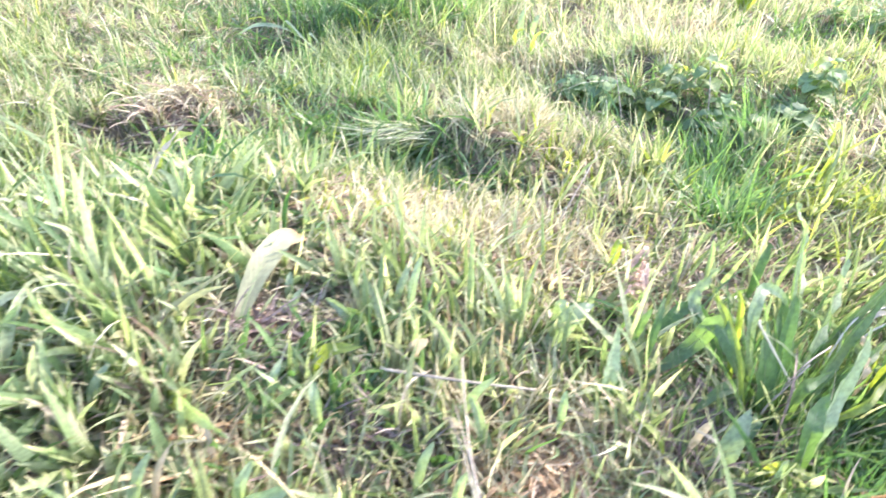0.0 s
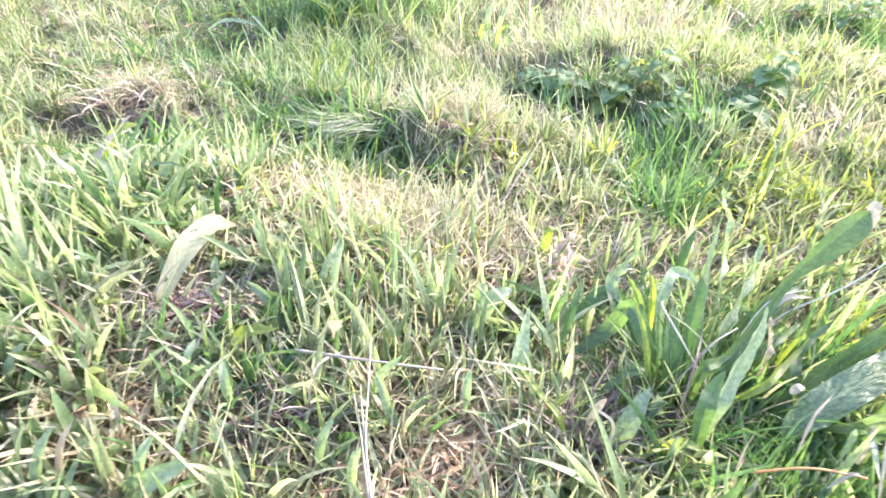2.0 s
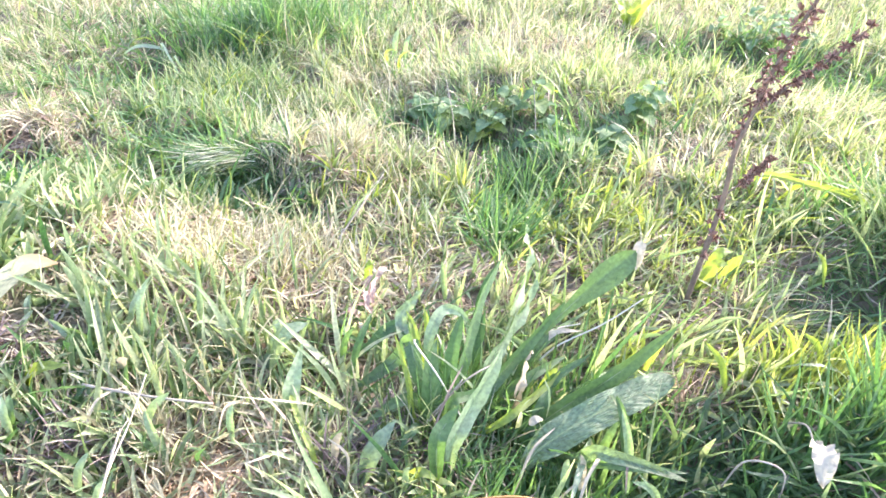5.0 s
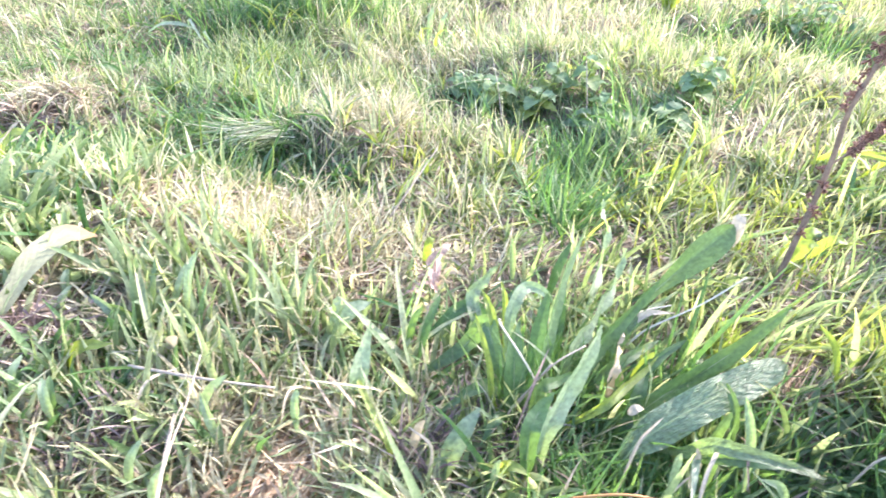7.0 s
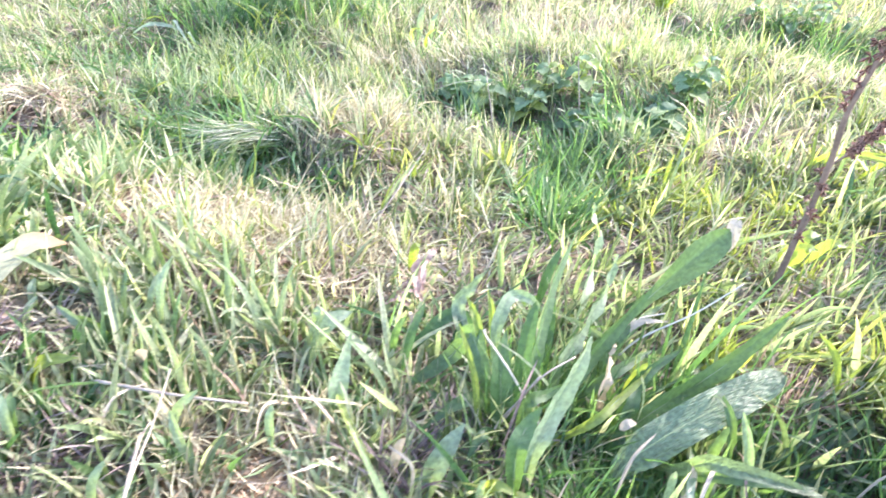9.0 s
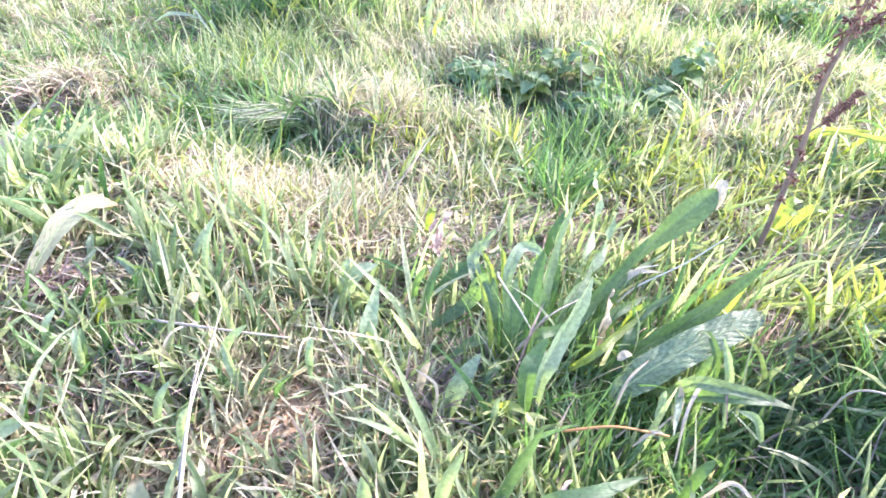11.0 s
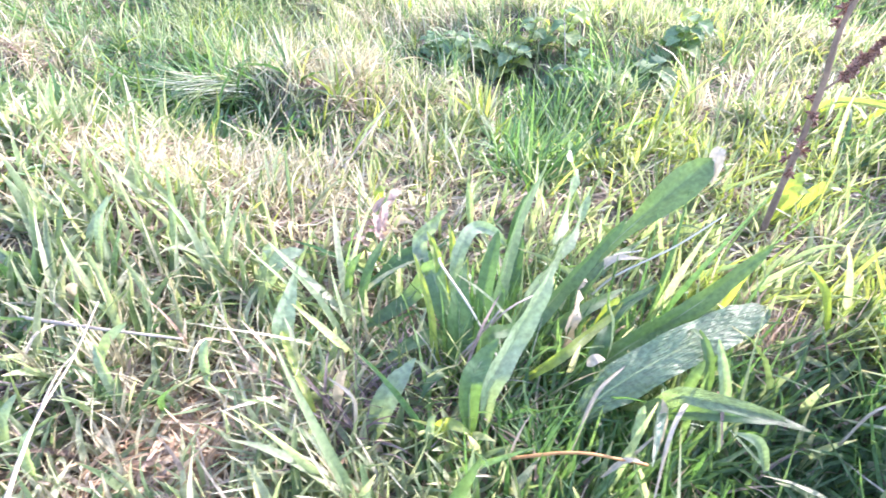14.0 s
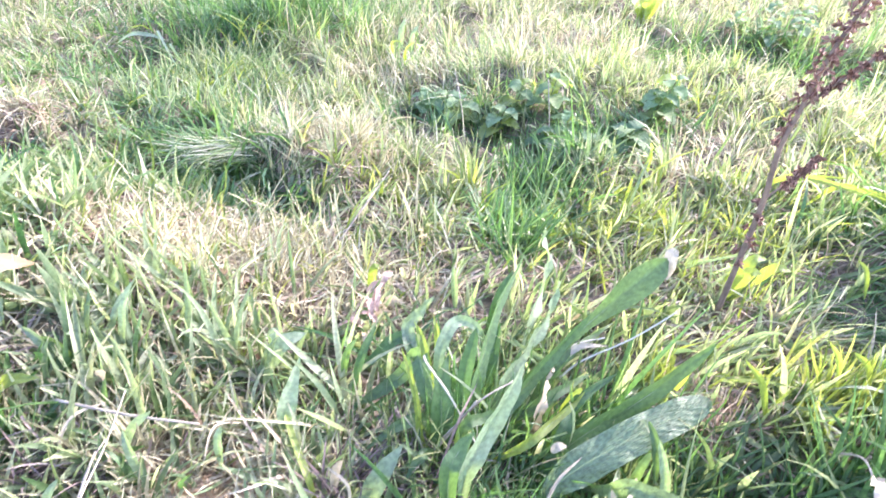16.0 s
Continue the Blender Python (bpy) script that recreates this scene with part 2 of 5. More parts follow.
def soil(x, y):
    x, y = np.asarray(x, float), np.asarray(y, float)
    z = -0.052 - 0.09 * smooth(x, 0.6, 1.8) * smooth(y, 0.7, 1.8) - 0.025 * smooth(y, 1.1, 1.9) + 0.02 * smooth(-x, 0.0, 0.6)
    for cx, cy, rx, ry, h in SWELLS:
        z = z + h * np.exp(-((x - cx) / rx) ** 2 - ((y - cy) / ry) ** 2)
    z = z + 0.008 * np.sin(9.1 * x + 3 * np.sin(5.3 * y)) * np.sin(8.3 * y + 1.7) + 0.004 * np.sin(31 * x + 4) * np.sin(27 * y + 9 * x)
    z = z + smooth(y, 1.0, 1.3) * 0.014 * np.sin(12 * x + 1.5 * np.sin(7 * y)) * np.sin(10 * y + 2 * np.sin(5 * x) + 0.6)
    z = z + smooth(y, 0.8, 1.1) * (0.019 * np.sin(29 * x + 2.3 * np.sin(11 * y)) * np.sin(26 * y + 2 * np.sin(13 * x)) + 0.011 * np.sin(53 * x + 1.9 * np.sin(19 * y)) * np.sin(47 * y + 6))
    far = smooth(np.hypot(x, y - 1), 6, 60)
    return z + far * 1.2 * np.sin(x * 0.021 + 1) * np.sin(y * 0.017)


def part(name, bm, material, parent=None, label=""):
    mesh = bpy.data.meshes.new(name)
    bm.to_mesh(mesh)
    bm.free()
    mesh.materials.append(material)
    for p in mesh.polygons:
        p.use_smooth = True
    ob = new(name, mesh)
    if parent is not None:
        ob.parent = parent
        if parent.type == "EMPTY":
            ob.matrix_parent_inverse = Matrix.Translation(-parent.location)
    if label:
        ob["label"] = label
    return ob


def empty(name, place):
    ob = new(name)
    ob.location = place
    ob.empty_display_size = 0.02
    bpy.context.view_layer.update()
    return ob


# ---------------------------------------------------------------- ground
def graded(centre, fine, reach, step):
    out, v, d = [0.0], 0.0, step
    while v < reach:
        v += d
        out.append(v)
        if v > fine:
            d *= 1.18
    return np.array(sorted({-o for o in out} | set(out))) + centre


gx, gy = graded(0.4, 1.8, 400, 0.03), graded(1.2, 1.7, 400, 0.03)
XX, YY = np.meshgrid(gx, gy)
ZZ = soil(XX, YY)
cols, rows_n = len(gx), len(gy)
quads = [(r * cols + c, r * cols + c + 1, (r + 1) * cols + c + 1, (r + 1) * cols + c) for r in range(rows_n - 1) for c in range(cols - 1)]
ground_mesh = bpy.data.meshes.new("ground")
ground_mesh.from_pydata(np.stack([XX, YY, ZZ], -1).reshape(-1, 3).tolist(), [], quads)
ground_mesh.materials.append(M_SOIL)
for p in ground_mesh.polygons:
    p.use_smooth = True
tagged(new("ground", ground_mesh), "uneven mossy brown soil of a rough meadow", "ground", kind="structure")

# ---------------------------------------------------------------- grass
rng = np.random.default_rng(7)


def blob(x, y, spots):
    """How strongly places lie in the given spots of (x, y, half widths, strength)."""
    v = np.zeros_like(x)
    for cx, cy, rx, ry, s in spots:
        v = v + s * np.exp(-((x - cx) / rx) ** 2 - ((y - cy) / ry) ** 2)
    return v


DRY = [(0.0, 0.72, 0.30, 0.11, 1.0), (0.22, 0.62, 0.12, 0.07, 0.8), (0.12, 1.08, 0.15, 0.10, 0.95), (0.92, 1.12, 0.16, 0.11, 1.1),
       (0.58, 1.86, 0.3, 0.2, 0.9), (0.98, 1.78, 0.24, 0.13, 0.8), (0.3, 1.6, 0.12, 0.12, 0.5), (0.105, 0.33, 0.09, 0.06, 1.0), (-0.55, 1.15, 0.11, 0.06, 1.1),
       (0.83, 0.61, 0.10, 0.04, 0.5), (1.35, 1.42, 0.3, 0.12, 0.8), (-0.7, 1.6, 0.3, 0.4, 0.35), (-0.2, 0.34, 0.12, 0.08, 0.5), (0.0, 0.40, 0.22, 0.10, 0.5),
       (1.3, 2.4, 0.5, 0.25, 0.7), (0.62, 0.43, 0.05, 0.03, 0.5), (0.6, 2.5, 0.5, 0.3, 0.5), (-0.9, 2.3, 0.5, 0.4, 0.5),
       (-0.35, 1.0, 0.1, 0.1, 0.3), (0.07, 0.38, 0.12, 0.06, 0.5), (0.03, 0.27, 0.2, 0.07, 0.5), (-0.25, 0.48, 0.2, 0.14, 0.15), (-0.28, 0.34, 0.14, 0.07, 0.6), (0.3, 1.35, 0.2, 0.12, 0.3), (0.25, 0.85, 0.12, 0.08, 0.5)]
LIME = [(0.68, 0.86, 0.26, 0.14, 0.75), (0.86, 0.47, 0.14, 0.07, 1.3), (0.80, 0.74, 0.16, 0.08, 0.9), (-0.2, 1.78, 0.16, 0.10, 0.4),
        (1.2, 2.6, 0.15, 0.1, 0.6), (1.2, 1.0, 0.3, 0.25, 0.4), (0.4, 0.80, 0.12, 0.08, 0.4), (-0.35, 1.2, 0.2, 0.1, 0.4),
        (-0.3, 0.8, 0.2, 0.1, 0.3), (0.2, 0.95, 0.15, 0.06, 0.5), (1.0, 1.5, 0.3, 0.15, 0.3)]
# dark lush grass, placed in part to put the shade of hollows into colour
LUSH_SHADE = [(-0.75, 2.0, 0.2, 0.15, 0.5), (-0.8, 1.35, 0.15, 0.1, 0.4), (-0.15, 1.01, 0.15, 0.085, 1.7), (-0.22, 1.13, 0.10, 0.08, 0.9), (-0.18, 1.4, 0.15, 0.18, 0.75), (0.30, 1.30, 0.08, 0.06, 1.0), (-0.43, 1.66, 0.18, 0.12, 1.8),
        (-0.2, 2.05, 0.35, 0.24, 1.0), (0.57, 1.20, 0.18, 0.10, 1.1), (0.78, 1.2, 0.12, 0.08, 0.7), (0.38, 1.29, 0.14, 0.06, 1.2), (0.05, 0.895, 0.11, 0.035, 1.1), (0.24, 1.66, 0.07, 0.06, 1.0), (-0.36, 1.28, 0.12, 0.1, 0.5), (-0.42, 0.95, 0.1, 0.08, 0.4), (-0.62, 1.5, 0.16, 0.12, 0.4), (-0.25, 1.78, 0.16, 0.08, 0.6), (0.52, 1.0, 0.08, 0.10, 1.1), (0.46, 0.83, 0.06, 0.09, 0.9),
        (1.3, 1.9, 0.34, 0.14, 1.8), (1.72, 1.72, 0.22, 0.1, 1.3), (1.05, 0.62, 0.18, 0.11, 1.3), (1.15, 0.85, 0.18, 0.1, 0.8), (0.40, 0.45, 0.14, 0.12, 1.3), (0.54, 0.40, 0.10, 0.07, 0.8),
        (0.65, 0.28, 0.2, 0.11, 2.0), (-0.53, 1.05, 0.1, 0.05, 0.7), (-0.42, 0.78, 0.2, 0.16, 0.5), (-0.22, 0.66, 0.1, 0.06, 0.5), (-0.1, 0.44, 0.07, 0.05, 0.6)]
TALL = [(-0.12, 1.88, 0.33, 0.2, 0.7), (0.14, 1.10, 0.15, 0.08, 0.2), (-0.12, 1.06, 0.15, 0.05, 0.4), (1.55, 2.0, 0.25, 0.15, 0.3),
        (1.15, 0.72, 0.12, 0.1, 0.5), (0.68, 1.0, 0.1, 0.1, 0.2), (0.6, 1.18, 0.16, 0.08, -0.5), (0.40, 1.25, 0.16, 0.07, -0.5), (-0.2, 0.5, 0.09, 0.08, -0.5), (-0.52, 1.06, 0.13, 0.06, -0.4), (0.12, 0.30, 0.08, 0.05, -0.45), (-0.43, 1.58, 0.16, 0.06, -0.35)]
OPEN = [(0.118, 0.335, 0.055, 0.042, 1.3), (-0.2, 0.49, 0.045, 0.07, 1.1), (-0.09, 0.36, 0.045, 0.03, 0.8)]
BARE = [(0.27, 0.49, 0.05, 0.04, 0.4), (-0.13, 0.99, 0.12, 0.035, 0.4), (-0.32, 1.63, 0.14, 0.05, 0.4), (0.33, 0.44, 0.10, 0.05, 0.5), (0.03, 0.70, 0.25, 0.09, 0.2),
        (0.105, 0.335, 0.065, 0.045, 0.6), (0.55, 0.38, 0.1, 0.05, 0.35), (0.58, 1.18, 0.14, 0.05, 0.4)]


def scatter(area, per_m2, weight):
    """Random places in area (x0, x1, y0, y1), kept with the chance that weight(x, y) gives."""
    x0, x1, y0, y1 = area
    n = int((x1 - x0) * (y1 - y0) * per_m2)
    x, y = rng.uniform(x0, x1, n), rng.uniform(y0, y1, n)
    keep = rng.uniform(0, 1, n) < weight(x, y)
    return x[keep], y[keep]


def chance(ix, iy, a, b):
    return np.modf(np.abs(np.sin(ix * a + iy * b) * 43758.5453))[0]


def tufted(x, y, size, pull):
    """Draws places towards the middles of tufts: the new places, the way out of the tuft's middle, and three numbers by tuft."""
    row = np.floor(y / size)
    ix, iy = np.floor(x / size + 0.5 * row), row
    h1, h2, h3 = chance(ix, iy, 12.9898, 78.233), chance(ix, iy, 39.346, 11.135), chance(ix, iy, 27.17, 53.71)
    cx, cy = (ix - 0.5 * row + 0.2 + 0.6 * h1) * size, (iy + 0.2 + 0.6 * h2) * size
    dx, dy = x - cx, y - cy
    return cx + dx * (1 - pull), cy + dy * (1 - pull), dx / size, dy / size, h1, h2, h3


def blades(name, x, y, az, lean, curl, length, width, material, seg=5, fold=0.18, lift=0.0, twist=0.6):
    """Many grass blades as one mesh: each rises from the soil, leans by lean (radians from upright) towards az,
    bends on by curl, and tapers to its tip. fold 0: blades without a keel, two vertices across."""
    n = len(x)
    s = np.linspace(0, 1, seg + 1)
    root = np.stack([x, y, soil(x, y) - 0.004 + lift], -1)
    mid = (s[1:] + s[:-1]) / 2
    theta = np.clip(lean[:, None] + curl[:, None] * mid[None] ** 1.4, -0.4, 2.7)
    veer = az[:, None] + rng.normal(0, 0.25, n)[:, None] * mid[None] ** 2 * 2
    ds = (length / seg)[:, None]
    step = np.stack([np.cos(veer) * np.sin(theta), np.sin(veer) * np.sin(theta), np.cos(theta)], -1) * ds[..., None]
    spine = np.concatenate([root[:, None], root[:, None] + np.cumsum(step, 1)], 1)
    floor = soil(spine[..., 0], spine[..., 1]) + 0.002 + 0.012 * rng.uniform(0, 1, n)[:, None]
    spine[:, 1:, 2] = np.maximum(spine[:, 1:, 2], floor[:, 1:])
    tangent = np.gradient(spine, axis=1)
    tangent /= np.maximum(np.linalg.norm(tangent, axis=-1, keepdims=True), 1e-9)
    side = np.stack([-np.sin(az), np.cos(az), np.zeros(n)], -1)[:, None] + np.zeros_like(tangent)
    normal = np.cross(tangent, side)
    tw = (rng.normal(0, twist, n)[:, None] + rng.normal(0, 0.7, n)[:, None] * s[None])[..., None]
    side = side * np.cos(tw) + normal * np.sin(tw)
    normal = np.cross(tangent, side)
    w = (width[:, None] * np.minimum(1, 0.55 + 1.5 * s) * np.clip(1 - s ** 2.3, 0.03, 1) ** 0.85)[..., None]
    if fold:
        verts = np.stack([spine - side * w / 2, spine - normal * w * fold, spine + side * w / 2], 2).reshape(-1, 3)
        ring, across = 3, [0.0, 0.5, 1.0]
    else:
        verts = np.stack([spine - side * w / 2, spine + side * w / 2], 2).reshape(-1, 3)
        ring, across = 2, [0.0, 1.0]
    base = (np.arange(n) * (seg + 1) * ring)[:, None, None]
    i, j = np.arange(seg)[None, :, None] * ring, np.arange(ring - 1)[None, None, :]
    a = base + i + j
    quad = np.stack([a, a + 1, a + 1 + ring, a + ring], -1).reshape(-1, 4)
    mesh = bpy.data.meshes.new(name)
    mesh.vertices.add(len(verts))
    mesh.vertices.foreach_set("co", verts.ravel().astype(np.float32))
    mesh.loops.add(quad.size)
    mesh.loops.foreach_set("vertex_index", quad.ravel().astype(np.int32))
    mesh.polygons.add(len(quad))
    mesh.polygons.foreach_set("loop_start", np.arange(0, quad.size, 4, dtype=np.int32))
    mesh.polygons.foreach_set("use_smooth", np.ones(len(quad), dtype=bool))
    mesh.update(calc_edges=True)
    uv = np.stack([np.tile(across, n * (seg + 1)), np.tile(np.repeat(s, ring), n)], -1)
    layer = mesh.uv_layers.new(name="uv")
    layer.data.foreach_set("uv", uv[quad.ravel()].ravel().astype(np.float32))
    mesh.materials.append(material)
    return new(name, mesh)


def drift(x, y):
    """The way in which the sward is combed at a place, as a direction of varying strength."""
    a = 0.5 + 1.1 * np.sin(2.3 * x + 1.1 + 0.8 * np.sin(3.1 * y)) + 0.7 * np.sin(4.7 * y + 2.9 * x)
    left = smooth(-x, 0.0, 0.25) * smooth(-y, -0.9, -0.6)
    a = a * (1 - left) + left * (-0.6 + 0.5 * np.sin(9 * x + 7 * y))
    return np.cos(a), np.sin(a)


def sow(name, area, per_m2, weight, lengths, widths, leans, material, label, seg=5, loose=0.6, size=0.05, twist=0.6,
        pull=0.5, fold=0.18, comb=0.45, curls=(0.55, 0.6), patchy=0.5):
    """Blades over an area, in tufts that fan out, stand higher or lower, and are combed one way.
    patchy: how unevenly the tufts of this kind are filled."""
    def chosen(px, py):
        h = tufted(px, py, size, pull)[6]
        g = tufted(px, py, size * 3.1, pull)[5]
        h = (h + SALT[material.name]) % 1.0
        return weight(px, py) * np.clip(1 - blob(px, py, OPEN), 0.1, 1) * (1 - patchy + 2 * patchy * (0.6 * h + 0.4 * g))

    x, y = scatter(area, per_m2, chosen)
    x, y, dx, dy, h1, h2, h3 = tufted(x, y, size, pull)
    n = len(x)
    tall = 1 + blob(x, y, TALL)
    wave = 1 + 0.2 * np.sin(x * 23 + 2.1 * np.sin(y * 17)) * np.sin(y * 29 + 1.3 * np.sin(x * 13))
    length = rng.uniform(*lengths, n) * np.exp(rng.normal(0, 0.22, n)) * (0.55 + 0.9 * h1) * tall * wave
    width = rng.uniform(*widths, n) * (0.8 + 0.4 * h2)
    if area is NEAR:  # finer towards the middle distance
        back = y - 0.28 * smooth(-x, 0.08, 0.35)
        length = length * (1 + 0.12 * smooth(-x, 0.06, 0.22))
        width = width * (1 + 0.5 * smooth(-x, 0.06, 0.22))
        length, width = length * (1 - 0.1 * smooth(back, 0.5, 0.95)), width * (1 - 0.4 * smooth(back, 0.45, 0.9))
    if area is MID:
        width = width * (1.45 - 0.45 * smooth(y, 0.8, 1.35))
    ux, uy = drift(x, y)
    comb = comb * (1 - 0.7 * smooth(-x, 0.05, 0.25) * smooth(-y, -0.95, -0.7))
    turn = h3 * 6.283
    vx = 1.5 * dx + comb * ux + 0.45 * np.cos(turn) + rng.normal(0, loose, n)
    vy = 1.5 * dy + comb * uy + 0.45 * np.sin(turn) + rng.normal(0, loose, n)
    out = np.hypot(vx, vy)
    lean = np.abs(rng.normal(leans[0], leans[1], n)) * np.clip(0.45 + 0.55 * out, 0.4, 1.5)
    curl = rng.normal(curls[0], curls[1], n)
    ob = blades(name, x, y, np.arctan2(vy, vx), lean, curl, length, width, material, seg, fold, twist=twist)
    return tagged(ob, label, "grass", kind="stuff")


# kinds that fill the same tufts lie close together here
SALT = {"meadow_grass": 0.0, "broad_grass": 0.15, "lush_grass": 0.1, "young_grass": 0.3, "straw_grass": 0.55, "mint_grass": 0.2, "grass_litter": 0.6}


def w_green(x, y):
    return np.clip(0.72 - 0.25 * smooth(-y, -0.45, -0.28) - 0.45 * blob(x, y, DRY) - 0.25 * blob(x, y, LIME) - blob(x, y, BARE) - 0.7 * blob(x, y, LUSH_SHADE), 0.03, 1)


def w_broad(x, y):
    return np.clip((1 - 0.6 * blob(x, y, DRY) - blob(x, y, BARE)) * (0.45 + 0.55 * smooth(-x, -0.3, 0.05)) * smooth(-y + 0.3 * smooth(-x, 0.08, 0.35), -1.0, -0.6), 0.02, 1)


def w_lush(x, y):
    return np.clip(blob(x, y, LUSH_SHADE) - 0.1, 0, 1)


def w_lime(x, y):
    return np.clip(0.1 + 0.7 * blob(x, y, LIME) - 0.4 * blob(x, y, DRY) - 0.6 * blob(x, y, BARE) - 0.5 * blob(x, y, LUSH_SHADE), 0.01, 1)


def w_straw(x, y):
    return np.clip(0.17 + 0.12 * smooth(y, 0.9, 1.2) + 0.62 * blob(x, y, DRY) - 0.2 * blob(x, y, BARE) - 0.6 * blob(x, y, LUSH_SHADE), 0.015, 1)


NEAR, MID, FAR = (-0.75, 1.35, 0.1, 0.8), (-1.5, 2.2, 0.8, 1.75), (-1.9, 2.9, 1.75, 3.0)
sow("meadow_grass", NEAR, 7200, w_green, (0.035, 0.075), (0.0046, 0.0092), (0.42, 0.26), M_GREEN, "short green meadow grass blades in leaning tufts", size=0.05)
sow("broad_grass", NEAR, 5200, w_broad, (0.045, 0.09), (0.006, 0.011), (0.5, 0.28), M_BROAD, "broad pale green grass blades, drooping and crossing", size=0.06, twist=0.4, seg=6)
sow("pale_grass", NEAR, 2600, lambda x, y: np.clip(w_broad(x, y) * smooth(-x, -0.38, -0.27) * (0.35 + 0.65 * smooth(-y, -0.5, -0.3)) - blob(x, y, LUSH_SHADE) * 0.3, 0, 1), (0.035, 0.07), (0.004, 0.0085), (0.35, 0.25), M_MINT, "short pale mint-green grass blades", size=0.05, twist=0.4)
sow("lush_grass", NEAR, 8500, w_lush, (0.05, 0.11), (0.003, 0.0065), (0.85, 0.35), M_LUSH, "long grass in the hollows, dark green in part for shade", size=0.07)
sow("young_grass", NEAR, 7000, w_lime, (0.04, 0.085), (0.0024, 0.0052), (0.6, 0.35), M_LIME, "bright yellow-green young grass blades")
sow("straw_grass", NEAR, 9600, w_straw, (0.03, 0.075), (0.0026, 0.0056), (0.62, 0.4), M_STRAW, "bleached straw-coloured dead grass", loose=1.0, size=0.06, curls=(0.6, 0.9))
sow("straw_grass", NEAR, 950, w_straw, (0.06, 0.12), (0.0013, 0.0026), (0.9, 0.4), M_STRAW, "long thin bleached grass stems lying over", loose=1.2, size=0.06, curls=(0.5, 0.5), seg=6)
sow("withered_grass", NEAR, 1500, lambda x, y: np.clip(0.4 - 0.2 * blob(x, y, DRY) * smooth(y, 0.5, 0.6) + 0.3 * smooth(-y, -0.5, -0.35) - 0.4 * blob(x, y, LUSH_SHADE), 0.02, 1), (0.03, 0.07), (0.0025, 0.006), (0.6, 0.4), M_LITTER, "withered pinkish-tan grass blades, curled", loose=1.2, size=0.05, curls=(0.9, 1.0), seg=6)
sow("lush_grass", MID, 13500, w_lush, (0.045, 0.10), (0.0026, 0.0054), (0.95, 0.35), M_LUSH, "long grass in the hollows, dark green in part for shade", fold=0, seg=4, pull=0.66)
sow("lush_grass", FAR, 8500, w_lush, (0.06, 0.12), (0.003, 0.0062), (0.8, 0.35), M_LUSH, "long grass in the hollows, dark green in part for shade", seg=4, fold=0)
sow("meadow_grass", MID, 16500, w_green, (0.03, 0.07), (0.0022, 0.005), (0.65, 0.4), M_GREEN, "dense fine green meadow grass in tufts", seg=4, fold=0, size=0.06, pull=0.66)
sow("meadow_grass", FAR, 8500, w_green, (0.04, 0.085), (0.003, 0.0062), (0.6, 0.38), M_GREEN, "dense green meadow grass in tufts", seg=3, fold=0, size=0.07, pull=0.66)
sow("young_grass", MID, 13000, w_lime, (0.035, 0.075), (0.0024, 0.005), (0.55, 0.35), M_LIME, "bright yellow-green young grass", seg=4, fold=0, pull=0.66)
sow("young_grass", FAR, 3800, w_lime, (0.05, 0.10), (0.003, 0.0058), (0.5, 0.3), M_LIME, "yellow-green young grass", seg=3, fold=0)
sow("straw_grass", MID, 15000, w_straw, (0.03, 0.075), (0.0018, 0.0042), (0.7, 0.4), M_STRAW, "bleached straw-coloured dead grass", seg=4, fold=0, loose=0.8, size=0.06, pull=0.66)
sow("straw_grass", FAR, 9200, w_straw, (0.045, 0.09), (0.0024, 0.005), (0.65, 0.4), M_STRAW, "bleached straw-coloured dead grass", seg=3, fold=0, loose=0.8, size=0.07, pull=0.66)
# paler blades stand in for gloss highlights on the sward
sow("pale_grass", MID, 3800, w_green, (0.04, 0.085), (0.0028, 0.0055), (0.55, 0.35), M_BROAD, "grass blades above the sward, coloured pale for gloss", seg=4, fold=0, twist=0.3)
sow("pale_grass", FAR, 1800, w_green, (0.05, 0.10), (0.0034, 0.006), (0.5, 0.4), M_BROAD, "grass blades above the sward, coloured pale for gloss", seg=3, fold=0, twist=0.3)
sow("grass_litter", (-0.8, 1.4, 0.1, 1.1), 9500, lambda x, y: np.clip(0.5 + 0.1 * blob(x, y, DRY) - 0.45 * blob(x, y, LUSH_SHADE), 0, 1), (0.03, 0.10), (0.0016, 0.005), (1.35, 0.25), M_LITTER,
    "flattened tan dead grass litter", seg=4, loose=3.0, pull=0.1, fold=0)
sow("grass_litter", (-1.5, 2.2, 1.1, 2.4), 4000, lambda x, y: np.clip(0.3 + 0.5 * blob(x, y, DRY), 0, 1), (0.04, 0.10), (0.002, 0.004), (1.35, 0.25), M_LITTER,
    "flattened brown dead grass litter", seg=3, loose=3.0, pull=0.1, fold=0)
sow("leaf_scraps", (-0.6, 1.2, 0.15, 1.0), 1500, lambda x, y: np.clip(0.5 + 0.5 * blob(x, y, DRY) - 0.4 * blob(x, y, LUSH_SHADE), 0, 1), (0.012, 0.035), (0.003, 0.008), (1.1, 0.4), M_LITTER,
    "small pale scraps of dead leaves and grass", seg=4, loose=3.0, pull=0.1)


# the meadow goes on round about, thinner and coarser with the distance
def w_around(x, y):
    seen = (x > -1.9) & (x < 2.9) & (y > 1.75) & (y < 3.0) | (x > -1.5) & (x < 2.2) & (y > 0.8) & (y <= 1.75) | (x > -0.75) & (x < 1.35) & (y > 0.1) & (y <= 0.8)
    return np.where(seen, 0, smooth(-np.hypot(x - 0.4, y - 1.3), -7.5, -4.5))


